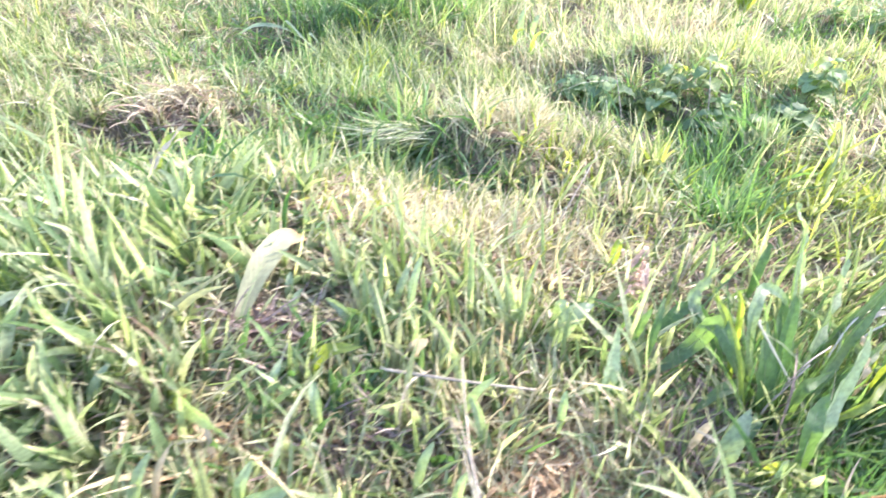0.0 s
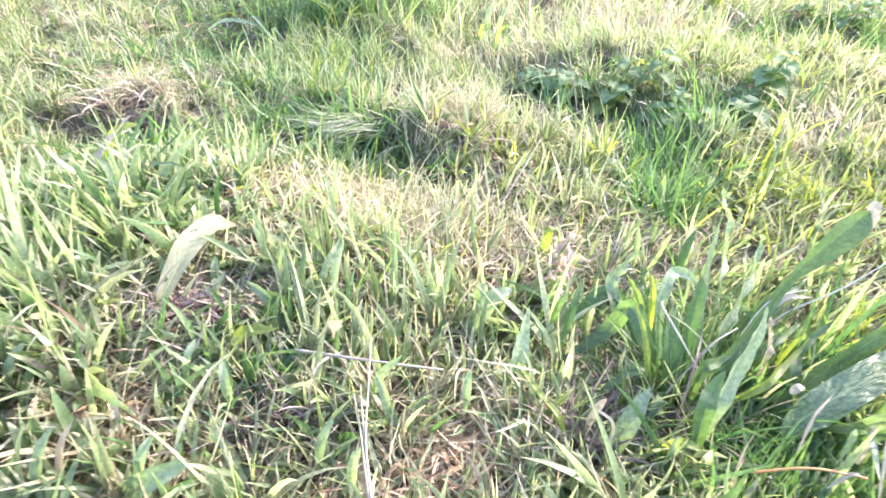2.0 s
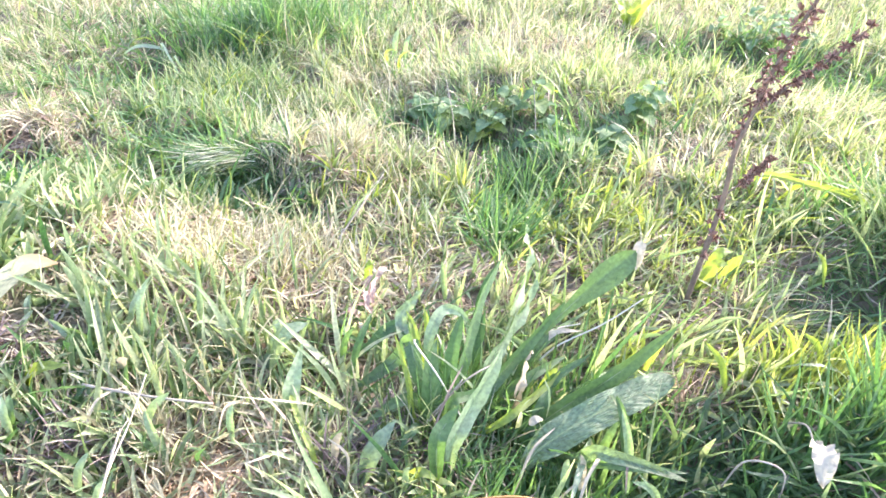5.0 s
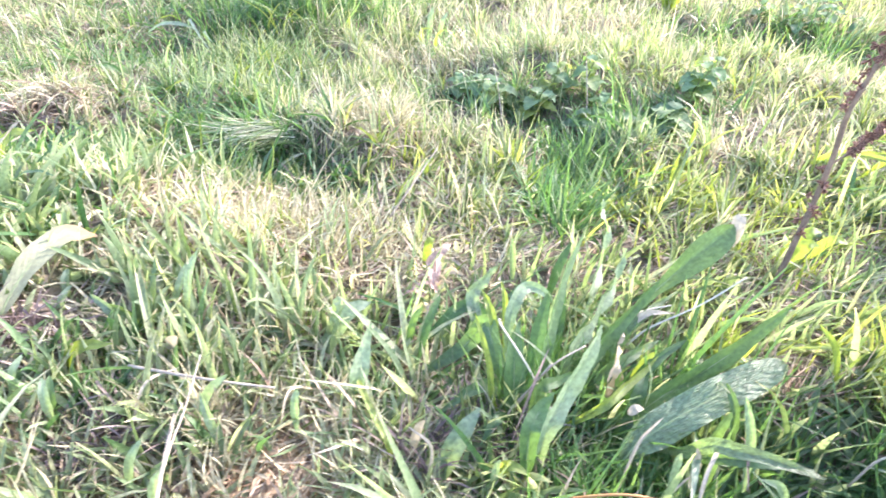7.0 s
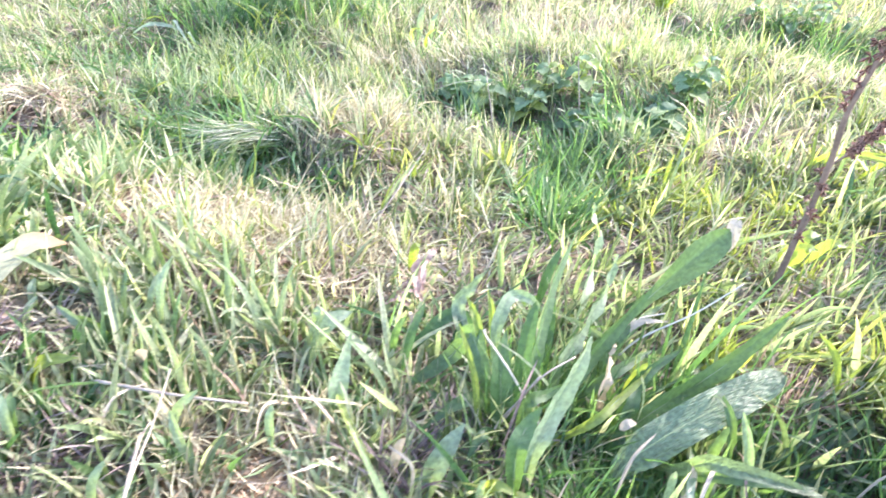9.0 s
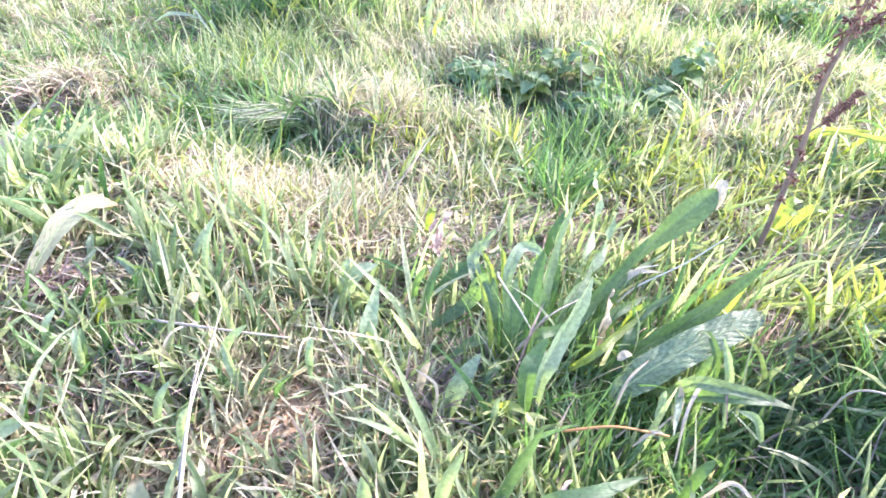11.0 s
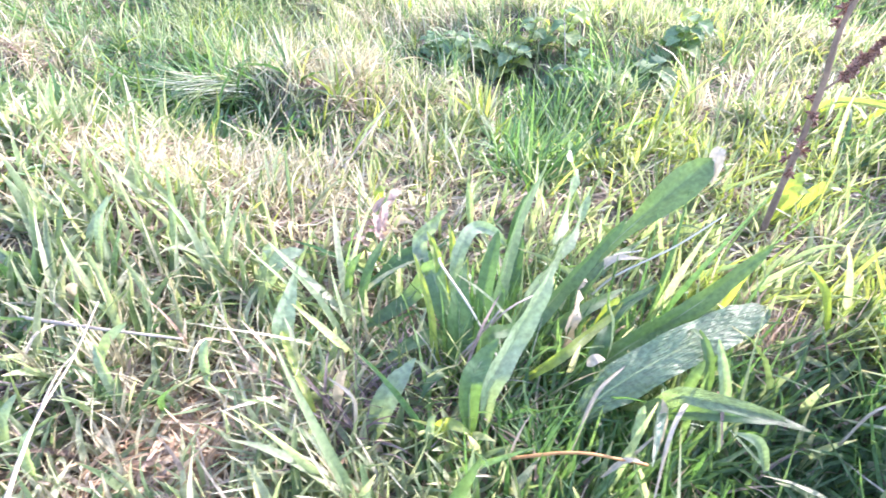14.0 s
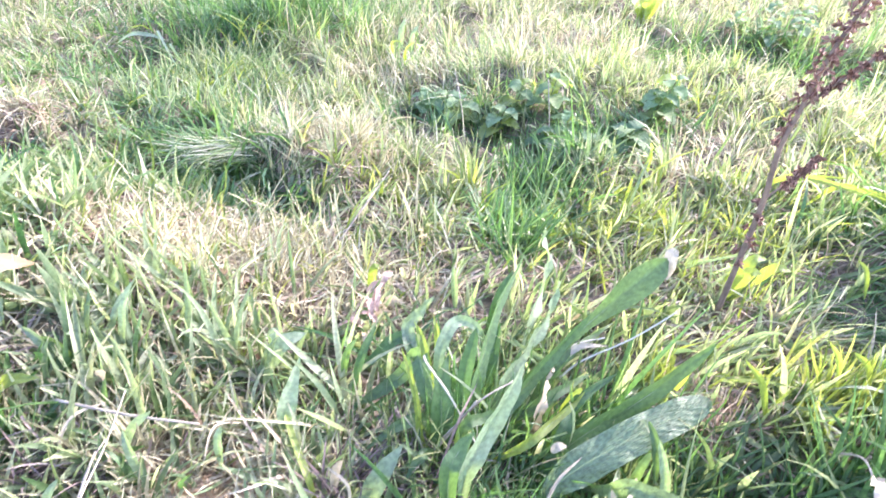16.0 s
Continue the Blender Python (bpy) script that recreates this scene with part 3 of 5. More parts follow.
for mat, share, name, words in ((M_GREEN, 560, "meadow_grass", "green meadow grass further off"), (M_STRAW, 240, "straw_grass", "bleached dead grass further off"),
                                (M_LUSH, 300, "lush_grass", "dark green meadow grass further off")):
    sow(name, (-7.5, 8.5, -6.5, 9), share, w_around, (0.08, 0.17), (0.010, 0.022), (0.75, 0.4), mat, words, seg=2, size=0.15, fold=0)
    sow(name, (-2.4, 3.2, -1.5, 4.1), share * 5, lambda x, y: w_around(x, y) * smooth(-np.hypot(x - 0.4, y - 1.3), -2.8, -1.7), (0.05, 0.11), (0.005, 0.0095), (0.7, 0.4), mat, words, seg=3, size=0.1, fold=0)


def tussock(name, cx, cy, rx, ry, count, az, spread, lengths, widths, lean, curl, material, label, seg=6, lift=0.0):
    """A bunch of blades that all sweep one way."""
    x, y = cx + rx * rng.normal(0, 0.5, count), cy + ry * rng.normal(0, 0.5, count)
    if material not in (M_TAN, M_DUSKY_SHADE):
        stay = rng.uniform(0, 1, count) > blob(x, y, OPEN)
        x, y = x[stay], y[stay]
        count = len(x)
    ob = blades(name, x, y, radians(az) + rng.normal(0, spread, count), np.abs(rng.normal(lean, 0.22, count)), rng.normal(curl, 0.3, count),
                rng.uniform(*lengths, count), rng.uniform(*widths, count), material, seg, lift=lift, twist=0.4)
    return tagged(ob, label, "grass tussock", kind="stuff")


# pale blades laid over the dark hollow, and the long dark ones beneath
tussock("grass_tussock", -0.045, 1.05, 0.05, 0.02, 55, 200, 0.2, (0.05, 0.16), (0.0018, 0.0036), 1.55, 0.15, M_PALESTRAW, "pale dead grass combed flat over a hollow", lift=0.052)
tussock("grass_tussock", -0.04, 1.05, 0.05, 0.025, 40, 210, 0.3, (0.05, 0.15), (0.002, 0.004), 1.5, 0.4, M_BROAD, "pale green grass combed flat over a hollow", lift=0.045)
tussock("grass_tussock", -0.05, 1.03, 0.06, 0.04, 160, 200, 0.45, (0.08, 0.14), (0.002, 0.0042), 1.0, 0.7, M_LUSH, "long dark green grass drooping into a hollow")
tussock("grass_tussock", -0.18, 1.13, 0.12, 0.04, 130, 235, 0.7, (0.07, 0.13), (0.002, 0.0042), 0.9, 0.7, M_LUSH, "long dark green grass drooping into a hollow")
tussock("grass_tussock", -0.26, 1.03, 0.06, 0.05, 70, 215, 0.8, (0.06, 0.11), (0.0025, 0.0045), 0.7, 0.6, M_GREEN, "green grass blades at the rim of a hollow")
tussock("grass_tussock", -0.12, 0.93, 0.14, 0.03, 120, 70, 0.9, (0.05, 0.10), (0.002, 0.0042), 0.6, 0.6, M_GREEN, "green grass blades at the rim of a hollow")
# deep green grass of the strip that runs from the nettles towards the broad-leaved plant
tussock("grass_tussock", 0.52, 1.0, 0.06, 0.10, 200, 60, 1.0, (0.08, 0.15), (0.0025, 0.005), 0.5, 0.5, M_LUSH, "long deep green grass below the nettles")
tussock("grass_tussock", 0.46, 0.82, 0.05, 0.08, 120, 60, 1.0, (0.07, 0.13), (0.0025, 0.005), 0.55, 0.5, M_LUSH, "long deep green grass below the nettles")
tussock("grass_tussock", 0.58, 1.06, 0.12, 0.03, 90, 90, 1.2, (0.05, 0.08), (0.002, 0.0042), 0.5, 0.6, M_GREEN, "green grass rising in front of nettles")
tussock("grass_tussock", 0.64, 1.12, 0.07, 0.04, 70, 80, 1.0, (0.06, 0.1), (0.0025, 0.005), 0.5, 0.5, M_LUSH, "long deep green grass among the nettles")
tussock("grass_tussock", 0.43, 1.25, 0.15, 0.05, 80, 80, 1.2, (0.06, 0.11), (0.002, 0.004), 0.4, 0.5, M_GREEN, "thin green grass growing up between nettles")
tussock("grass_tussock", 0.05, 0.73, 0.26, 0.11, 760, 60, 1.5, (0.04, 0.08), (0.0018, 0.004), 0.6, 0.6, M_STRAW, "short bleached grass of a dry patch")
tussock("grass_tussock", 0.08, 0.68, 0.3, 0.13, 170, 30, 2.4, (0.05, 0.10), (0.0018, 0.0036), 1.0, 0.5, M_PALESTRAW, "white bleached strands lying over a dry patch")
tussock("grass_tussock", 0.06, 0.70, 0.28, 0.13, 200, 80, 1.4, (0.04, 0.075), (0.0022, 0.0045), 0.5, 0.5, M_LIME, "yellow-green blades standing in a dry patch")
tussock("grass_tussock", 0.08, 0.37, 0.24, 0.12, 680, 90, 1.8, (0.04, 0.08), (0.002, 0.0045), 0.6, 0.6, M_STRAW, "short tan dead grass between green blades")
tussock("grass_tussock", 0.2, 0.33, 0.14, 0.08, 200, 90, 1.8, (0.04, 0.08), (0.004, 0.008), 0.6, 0.6, M_BROAD, "pale green broad grass blades")
tussock("grass_tussock", -0.2, 0.46, 0.24, 0.18, 520, 90, 1.8, (0.04, 0.08), (0.002, 0.0045), 0.7, 0.6, M_STRAW, "short tan dead grass between green blades")
tussock("grass_tussock", -0.08, 0.38, 0.3, 0.15, 420, 90, 1.8, (0.05, 0.09), (0.0045, 0.0085), 0.5, 0.5, M_BROAD, "pale green broad grass blades")
tussock("grass_tussock", 0.14, 1.57, 0.06, 0.03, 150, 225, 0.9, (0.09, 0.15), (0.0016, 0.0034), 0.4, 1.8, M_STRAW, "dome of curled straw-coloured grass")
tussock("grass_tussock", 0.26, 1.52, 0.1, 0.06, 90, 120, 1.2, (0.08, 0.14), (0.0018, 0.0036), 0.4, 0.6, M_STRAW, "tall dry grass behind the nettles")
tussock("grass_tussock", -0.42, 0.76, 0.24, 0.2, 320, 100, 2.2, (0.04, 0.085), (0.006, 0.011), 0.6, 0.6, M_BROAD, "pale green broad grass blades")
# fresh grass behind the hollow
tussock("grass_tussock", -0.22, 1.32, 0.12, 0.14, 200, 110, 1.2, (0.06, 0.12), (0.0022, 0.0045), 0.5, 0.6, M_BROAD, "fresh upright green grass tussock")
tussock("grass_tussock", -0.2, 1.5, 0.16, 0.08, 160, 110, 1.2, (0.08, 0.15), (0.0025, 0.005), 0.5, 0.6, M_GREEN, "fresh upright green grass tussock")
tussock("grass_tussock", -0.2, 1.42, 0.2, 0.15, 70, 20, 1.4, (0.08, 0.13), (0.003, 0.0055), 0.6, 0.6, M_LIME, "sunlit yellow-green blades among green grass")
tussock("grass_tussock", 0.13, 1.06, 0.16, 0.09, 330, 60, 1.6, (0.05, 0.11), (0.0014, 0.0028), 0.5, 0.6, M_STRAW, "upright tuft of dry straw-coloured grass")
tussock("grass_tussock", -0.15, 1.85, 0.28, 0.14, 420, 60, 1.3, (0.08, 0.17), (0.003, 0.006), 0.4, 0.5, M_LUSH, "tall green grass tussock")
tussock("grass_tussock", -0.22, 1.72, 0.14, 0.05, 28, -30, 1.0, (0.10, 0.17), (0.004, 0.008), 0.5, 0.6, M_LIME, "broad sunlit yellow-green grass blades")
tussock("grass_tussock", -0.55, 1.17, 0.09, 0.04, 80, 260, 1.2, (0.07, 0.13), (0.0025, 0.0045), 0.7, 1.6, M_STRAW, "curled tan dead grass hanging over")
tussock("grass_tussock", -0.55, 1.13, 0.08, 0.05, 170, 20, 2.4, (0.06, 0.11), (0.0025, 0.005), 0.9, 1.4, M_LITTER, "matted brown dead grass tuft")
tussock("grass_tussock", 0.87, 0.475, 0.11, 0.05, 170, 40, 0.6, (0.06, 0.11), (0.003, 0.006), 0.35, 0.3, M_LIME, "sunlit yellow-green grass tuft")
# tall tuft added on the rim to throw shade over the dip
tussock("grass_tussock", 0.83, 0.35, 0.09, 0.04, 190, 40, 1.0, (0.09, 0.16), (0.003, 0.0065), 0.4, 0.5, M_LUSH, "tall green grass added at a rim to shade a dip")
tussock("grass_tussock", 0.66, 0.32, 0.13, 0.06, 240, 20, 0.8, (0.06, 0.12), (0.003, 0.0065), 1.0, 0.5, M_LUSH, "long green grass leaning over")
tussock("grass_tussock", 0.85, 0.62, 0.06, 0.025, 90, 10, 0.9, (0.06, 0.12), (0.0014, 0.003), 1.2, 0.4, M_STRAW, "flattened pale dead grass")
tussock("grass_tussock", 0.42, 0.42, 0.10, 0.06, 260, 60, 1.0, (0.06, 0.11), (0.002, 0.005), 0.5, 0.5, M_LUSH, "green grass growing through broad leaves")
tussock("grass_tussock", 0.57, 0.40, 0.09, 0.04, 150, 70, 0.8, (0.06, 0.10), (0.002, 0.005), 0.5, 0.5, M_LUSH, "green grass growing through broad leaves")
tussock("grass_tussock", 0.52, 0.30, 0.13, 0.06, 220, 60, 1.2, (0.05, 0.09), (0.003, 0.0065), 0.5, 0.5, M_LUSH, "deep green grass in front of broad leaves")
tussock("grass_tussock", 0.55, 0.375, 0.06, 0.02, 60, 80, 1.0, (0.06, 0.10), (0.0025, 0.006), 0.4, 0.5, M_GREEN, "green grass growing in front of a broad leaf")
tussock("grass_tussock", 0.46, 0.52, 0.08, 0.06, 90, 60, 1.0, (0.06, 0.10), (0.002, 0.0045), 0.45, 0.5, M_GREEN, "green grass growing between dock leaves")
tussock("grass_tussock", 0.60, 0.50, 0.05, 0.03, 60, 60, 1.0, (0.05, 0.09), (0.002, 0.0045), 0.45, 0.5, M_LIME, "sunlit grass growing between dock leaves")
tussock("grass_tussock", 0.34, 0.40, 0.09, 0.05, 110, 60, 1.2, (0.05, 0.09), (0.002, 0.0042), 0.4, 0.5, M_GREEN, "green grass growing up through dock leaves")
tussock("grass_tussock", 0.46, 0.44, 0.09, 0.05, 45, 60, 1.2, (0.05, 0.09), (0.0018, 0.004), 0.4, 0.5, M_LIME, "sunlit thin grass growing up through dock leaves")
tussock("litter_tuft", 0.40, 0.40, 0.08, 0.05, 60, 60, 2.0, (0.05, 0.1), (0.0012, 0.0026), 0.6, 0.7, M_STRAW, "pale dead strands between dock leaves")
tussock("litter_tuft", 0.45, 0.43, 0.05, 0.03, 50, 60, 1.6, (0.04, 0.09), (0.0015, 0.0035), 0.7, 0.8, M_STRAW, "pale dead strands between dock leaves")
tussock("grass_tussock", 0.26, 0.27, 0.15, 0.07, 300, 80, 1.6, (0.035, 0.065), (0.003, 0.006), 0.35, 0.5, M_MINT, "short upright pale green grass")
tussock("grass_tussock", 0.44, 0.31, 0.09, 0.06, 200, 80, 1.4, (0.04, 0.075), (0.0026, 0.0055), 0.35, 0.5, M_LUSH, "short upright green grass before dock leaves")
tussock("grass_tussock", 0.42, 0.24, 0.12, 0.05, 160, 80, 1.4, (0.04, 0.07), (0.003, 0.006), 0.35, 0.5, M_GREEN, "short upright green grass")
tussock("litter_tuft", 0.62, 0.25, 0.12, 0.07, 240, 60, 2.0, (0.05, 0.10), (0.002, 0.005), 0.7, 0.8, M_LITTER, "brown dead grass in a shaded dip")
tussock("litter_tuft", 0.66, 0.27, 0.12, 0.06, 60, 30, 2.0, (0.08, 0.14), (0.0016, 0.0032), 0.9, 0.9, M_DUSKY_SHADE, "long grey dead strands arching over a shaded dip")
tussock("litter_tuft", 0.665, 0.46, 0.03, 0.03, 45, 100, 1.2, (0.05, 0.09), (0.0015, 0.003), 0.35, 0.5, M_LITTER, "upright brownish dead blades beside a wrinkled leaf")
tussock("litter_tuft", 0.44, 0.29, 0.10, 0.05, 50, 60, 2.0, (0.04, 0.09), (0.002, 0.005), 0.7, 0.8, M_LITTER, "brown dead grass beside dock leaves")
# purplish strands stand in for a pocket of shade
tussock("litter_tuft", -0.09, 0.355, 0.06, 0.035, 140, 0, 3.0, (0.04, 0.09), (0.002, 0.005), 0.7, 0.9, M_DUSKY_SHADE, "dead grass tuft coloured as a purplish-brown shade pocket")
tussock("litter_tuft", -0.195, 0.475, 0.05, 0.03, 90, 0, 3.0, (0.04, 0.08), (0.002, 0.005), 0.8, 0.9, M_DUSKY_SHADE, "dusky pinkish dead grass under a pale leaf")
tussock("litter_tuft", 0.255, 0.335, 0.03, 0.03, 40, 100, 1.5, (0.05, 0.09), (0.002, 0.004), 0.4, 0.9, M_DUSKY_SHADE, "dusky curled dead strands beside a seedling")
# dark strands take the place of shade below the brown tuft
tussock("litter_tuft", -0.55, 1.11, 0.08, 0.025, 60, 200, 1.0, (0.05, 0.1), (0.0015, 0.0035), 0.9, 0.8, M_DUSKY_SHADE, "dead grass coloured for the shade under a brown tuft")
tussock("litter_tuft", 0.34, 0.40, 0.06, 0.04, 150, 80, 1.5, (0.05, 0.09), (0.0012, 0.003), 0.8, 0.8, M_DUSKY_SHADE, "dusky dead stems at a plant's foot")
tussock("litter_tuft", 0.118, 0.335, 0.075, 0.055, 260, 0, 3.0, (0.035, 0.075), (0.0025, 0.0055), 1.35, 0.25, M_TAN, "tan matted dead grass patch")
tussock("litter_tuft", 0.665, 0.455, 0.05, 0.025, 130, 60, 1.5, (0.03, 0.07), (0.0015, 0.0035), 0.8, 0.6, M_LITTER, "tan dead grass tuft")
tussock("litter_tuft", -0.2, 0.33, 0.16, 0.08, 160, 80, 2.0, (0.04, 0.08), (0.003, 0.006), 0.8, 0.8, M_TAN, "tan withered grass blades, curled")
tussock("litter_tuft", 0.2, 0.26, 0.14, 0.05, 90, 80, 2.0, (0.04, 0.07), (0.0025, 0.005), 0.8, 0.8, M_TAN, "tan withered grass blades, curled")
# mauve shadow between stems and blades, put into the strand colour
tussock("litter_tuft", 0.285, 0.375, 0.05, 0.03, 60, 80, 1.6, (0.04, 0.08), (0.0014, 0.003), 0.8, 0.7, M_DUSKY_SHADE, "dead stems in a mauve shadow colour between seedlings")
tussock("litter_tuft", -0.03, 0.39, 0.06, 0.04, 70, 80, 1.6, (0.04, 0.08), (0.0016, 0.0036), 0.8, 0.7, M_DUSKY_SHADE, "dead stems in a mauve shadow colour between grass blades")
tussock("grass_tussock", -0.12, 0.42, 0.22, 0.12, 110, 80, 1.6, (0.05, 0.09), (0.007, 0.012), 0.55, 0.5, M_LUSH, "broad blue-green grass blades")
tussock("grass_tussock", 1.17, 0.72, 0.12, 0.08, 300, 150, 1.0, (0.12, 0.2), (0.003, 0.006), 0.4, 0.5, M_GREEN, "tall green grass tussock")


# ---------------------------------------------------------------- leaves and stems
def curve_through(points, count):
    """Smooth places along a line through the points (Catmull-Rom)."""
    pts = [Vector(p) for p in points]
    if len(pts) == 2:
        pts.insert(1, (pts[0] + pts[1]) / 2 + Vector((0, 0, 0.004)))
    pts = [2 * pts[0] - pts[1]] + pts + [2 * pts[-1] - pts[-2]]
    out, spans = [], len(pts) - 3
    for k in range(count + 1):
        u = k / count * spans
        i = min(int(u), spans - 1)
        t = u - i
        a, b, c, d = pts[i:i + 4]
        out.append(0.5 * ((2 * b) + (c - a) * t + (2 * a - 5 * b + 4 * c - d) * t * t + (3 * b - a - 3 * c + d) * t ** 3))
    return out


def tube(points, r0, r1, count=14, sides=7, knots=0.0):
    line = curve_through(points, count)
    bm = bmesh.new()
    rings = []
    for k, p in enumerate(line):
        t = (line[min(k + 1, count)] - line[max(k - 1, 0)]).normalized()
        u = t.cross(Vector((0.3, 1, 0.2))).normalized()
        v = t.cross(u)
        r = r0 + (r1 - r0) * k / count
        r *= 1 + knots * (0.5 if k % 4 == 0 else -0.1)
        rings.append([bm.verts.new(p + r * (math.cos(a) * u + math.sin(a) * v)) for a in (2 * math.pi * i / sides for i in range(sides))])
    for a, b in zip(rings, rings[1:]):
        for i in range(sides):
            bm.faces.new((a[i], a[(i + 1) % sides], b[(i + 1) % sides], b[i]))
    bm.faces.new(rings[0][::-1])
    bm.faces.new(rings[-1])
    return bm


PROFILES = {
    "strap": lambda s: min(1, 0.3 + 2.2 * s) * max(0.02, 1 - s ** 4) ** 0.7,
    "lance": lambda s: max(0.06, math.sin(math.pi * min(1, 0.08 + 0.92 * s) ** 0.8) ** 0.8),
    "spoon": lambda s: (0.32 * min(1, 0.4 + 2 * s) + 0.68 * float(smooth(s, 0.55, 0.86))) * max(0.02, 1 - max(0, (s - 0.8) / 0.2) ** 2.6) ** 0.5,
    "oblong": lambda s: min(1, 0.2 + 2.6 * s) * max(0.02, 1 - s ** 9) ** 0.5,
    "drop": lambda s: max(0.12, math.sin(math.pi * s ** 1.6) ** 0.9),
    "oval": lambda s: max(0.05, math.sin(math.pi * s ** 0.75) ** 0.7),
}


def leaf_mesh(points, width, shape="lance", fold=0.25, ripple=0.0, face=(0.0, -0.5, 1.0), twist=0.0, teeth=0, count=22, across=6, seed=0, cup=0.0, crumple=0.0):
    """A leaf along the points: broad by shape, folded along its midrib, with a wavy margin or teeth.
    face: the way its upper side looks; twist: degrees that it turns towards the tip."""
    local = random.Random(seed)
    line = curve_through(points, count)
    profile = PROFILES[shape]
    phase = local.uniform(0, 6)
    bm = bmesh.new()
    uv = bm.loops.layers.uv.new("uv")
    grid, marks = [], {}
    for k, p in enumerate(line):
        s = k / count
        t = (line[min(k + 1, count)] - line[max(k - 1, 0)]).normalized()
        n = Vector(face)
        n = (n - t * n.dot(t)).normalized()
        n.rotate(Matrix.Rotation(radians(twist * s), 3, t))
        side = t.cross(n)
        half = width / 2 * float(profile(s))
        row = []
        for i in range(across + 1):
            c = 2 * i / across - 1
            edge = abs(c)
            reach = half * c
            if teeth and edge > 0.9:
                reach *= 1 + 0.09 * (1 if (k % 2) else -1)
            wave = ripple * width * edge ** 2 * math.sin(phase + s * 26 + (2.1 if c > 0 else 0)) + ripple * 0.4 * width * math.sin(phase * 2 + s * 61 + c * 5) * edge
            up = fold * half * edge - cup * half * edge ** 2 + wave
            if crumple:  # quilted between the side veins
                up += crumple * width * math.sin(s * 52 - edge * 9 + phase) * math.sin(math.pi * min(1, edge * 1.1)) ** 2
            v = bm.verts.new(p + side * reach + n * up)
            marks[v] = ((c + 1) / 2, s)
            row.append(v)
        grid.append(row)
    for a, b in zip(grid, grid[1:]):
        for i in range(across):
            f = bm.faces.new((a[i], a[i + 1], b[i + 1], b[i]))
            for loop in f.loops:
                loop[uv].uv = marks[loop.vert]
    return bm, line


def leaf(points, width, material, parent=None, name="leaf", rib=True, label="", **shape):
    bm, line = leaf_mesh(points, width, **shape)
    ob = part(name, bm, material, parent, label)
    if rib:
        n = Vector(shape.get("face", (0.0, -0.5, 1.0))).normalized()
        low = [p - n * 0.0006 for p in line[::3]]
        part("midrib", tube(low, min(0.0018, width * 0.05), 0.0004, 14, 5), M_RIB, ob, "pale raised midrib")
    return ob


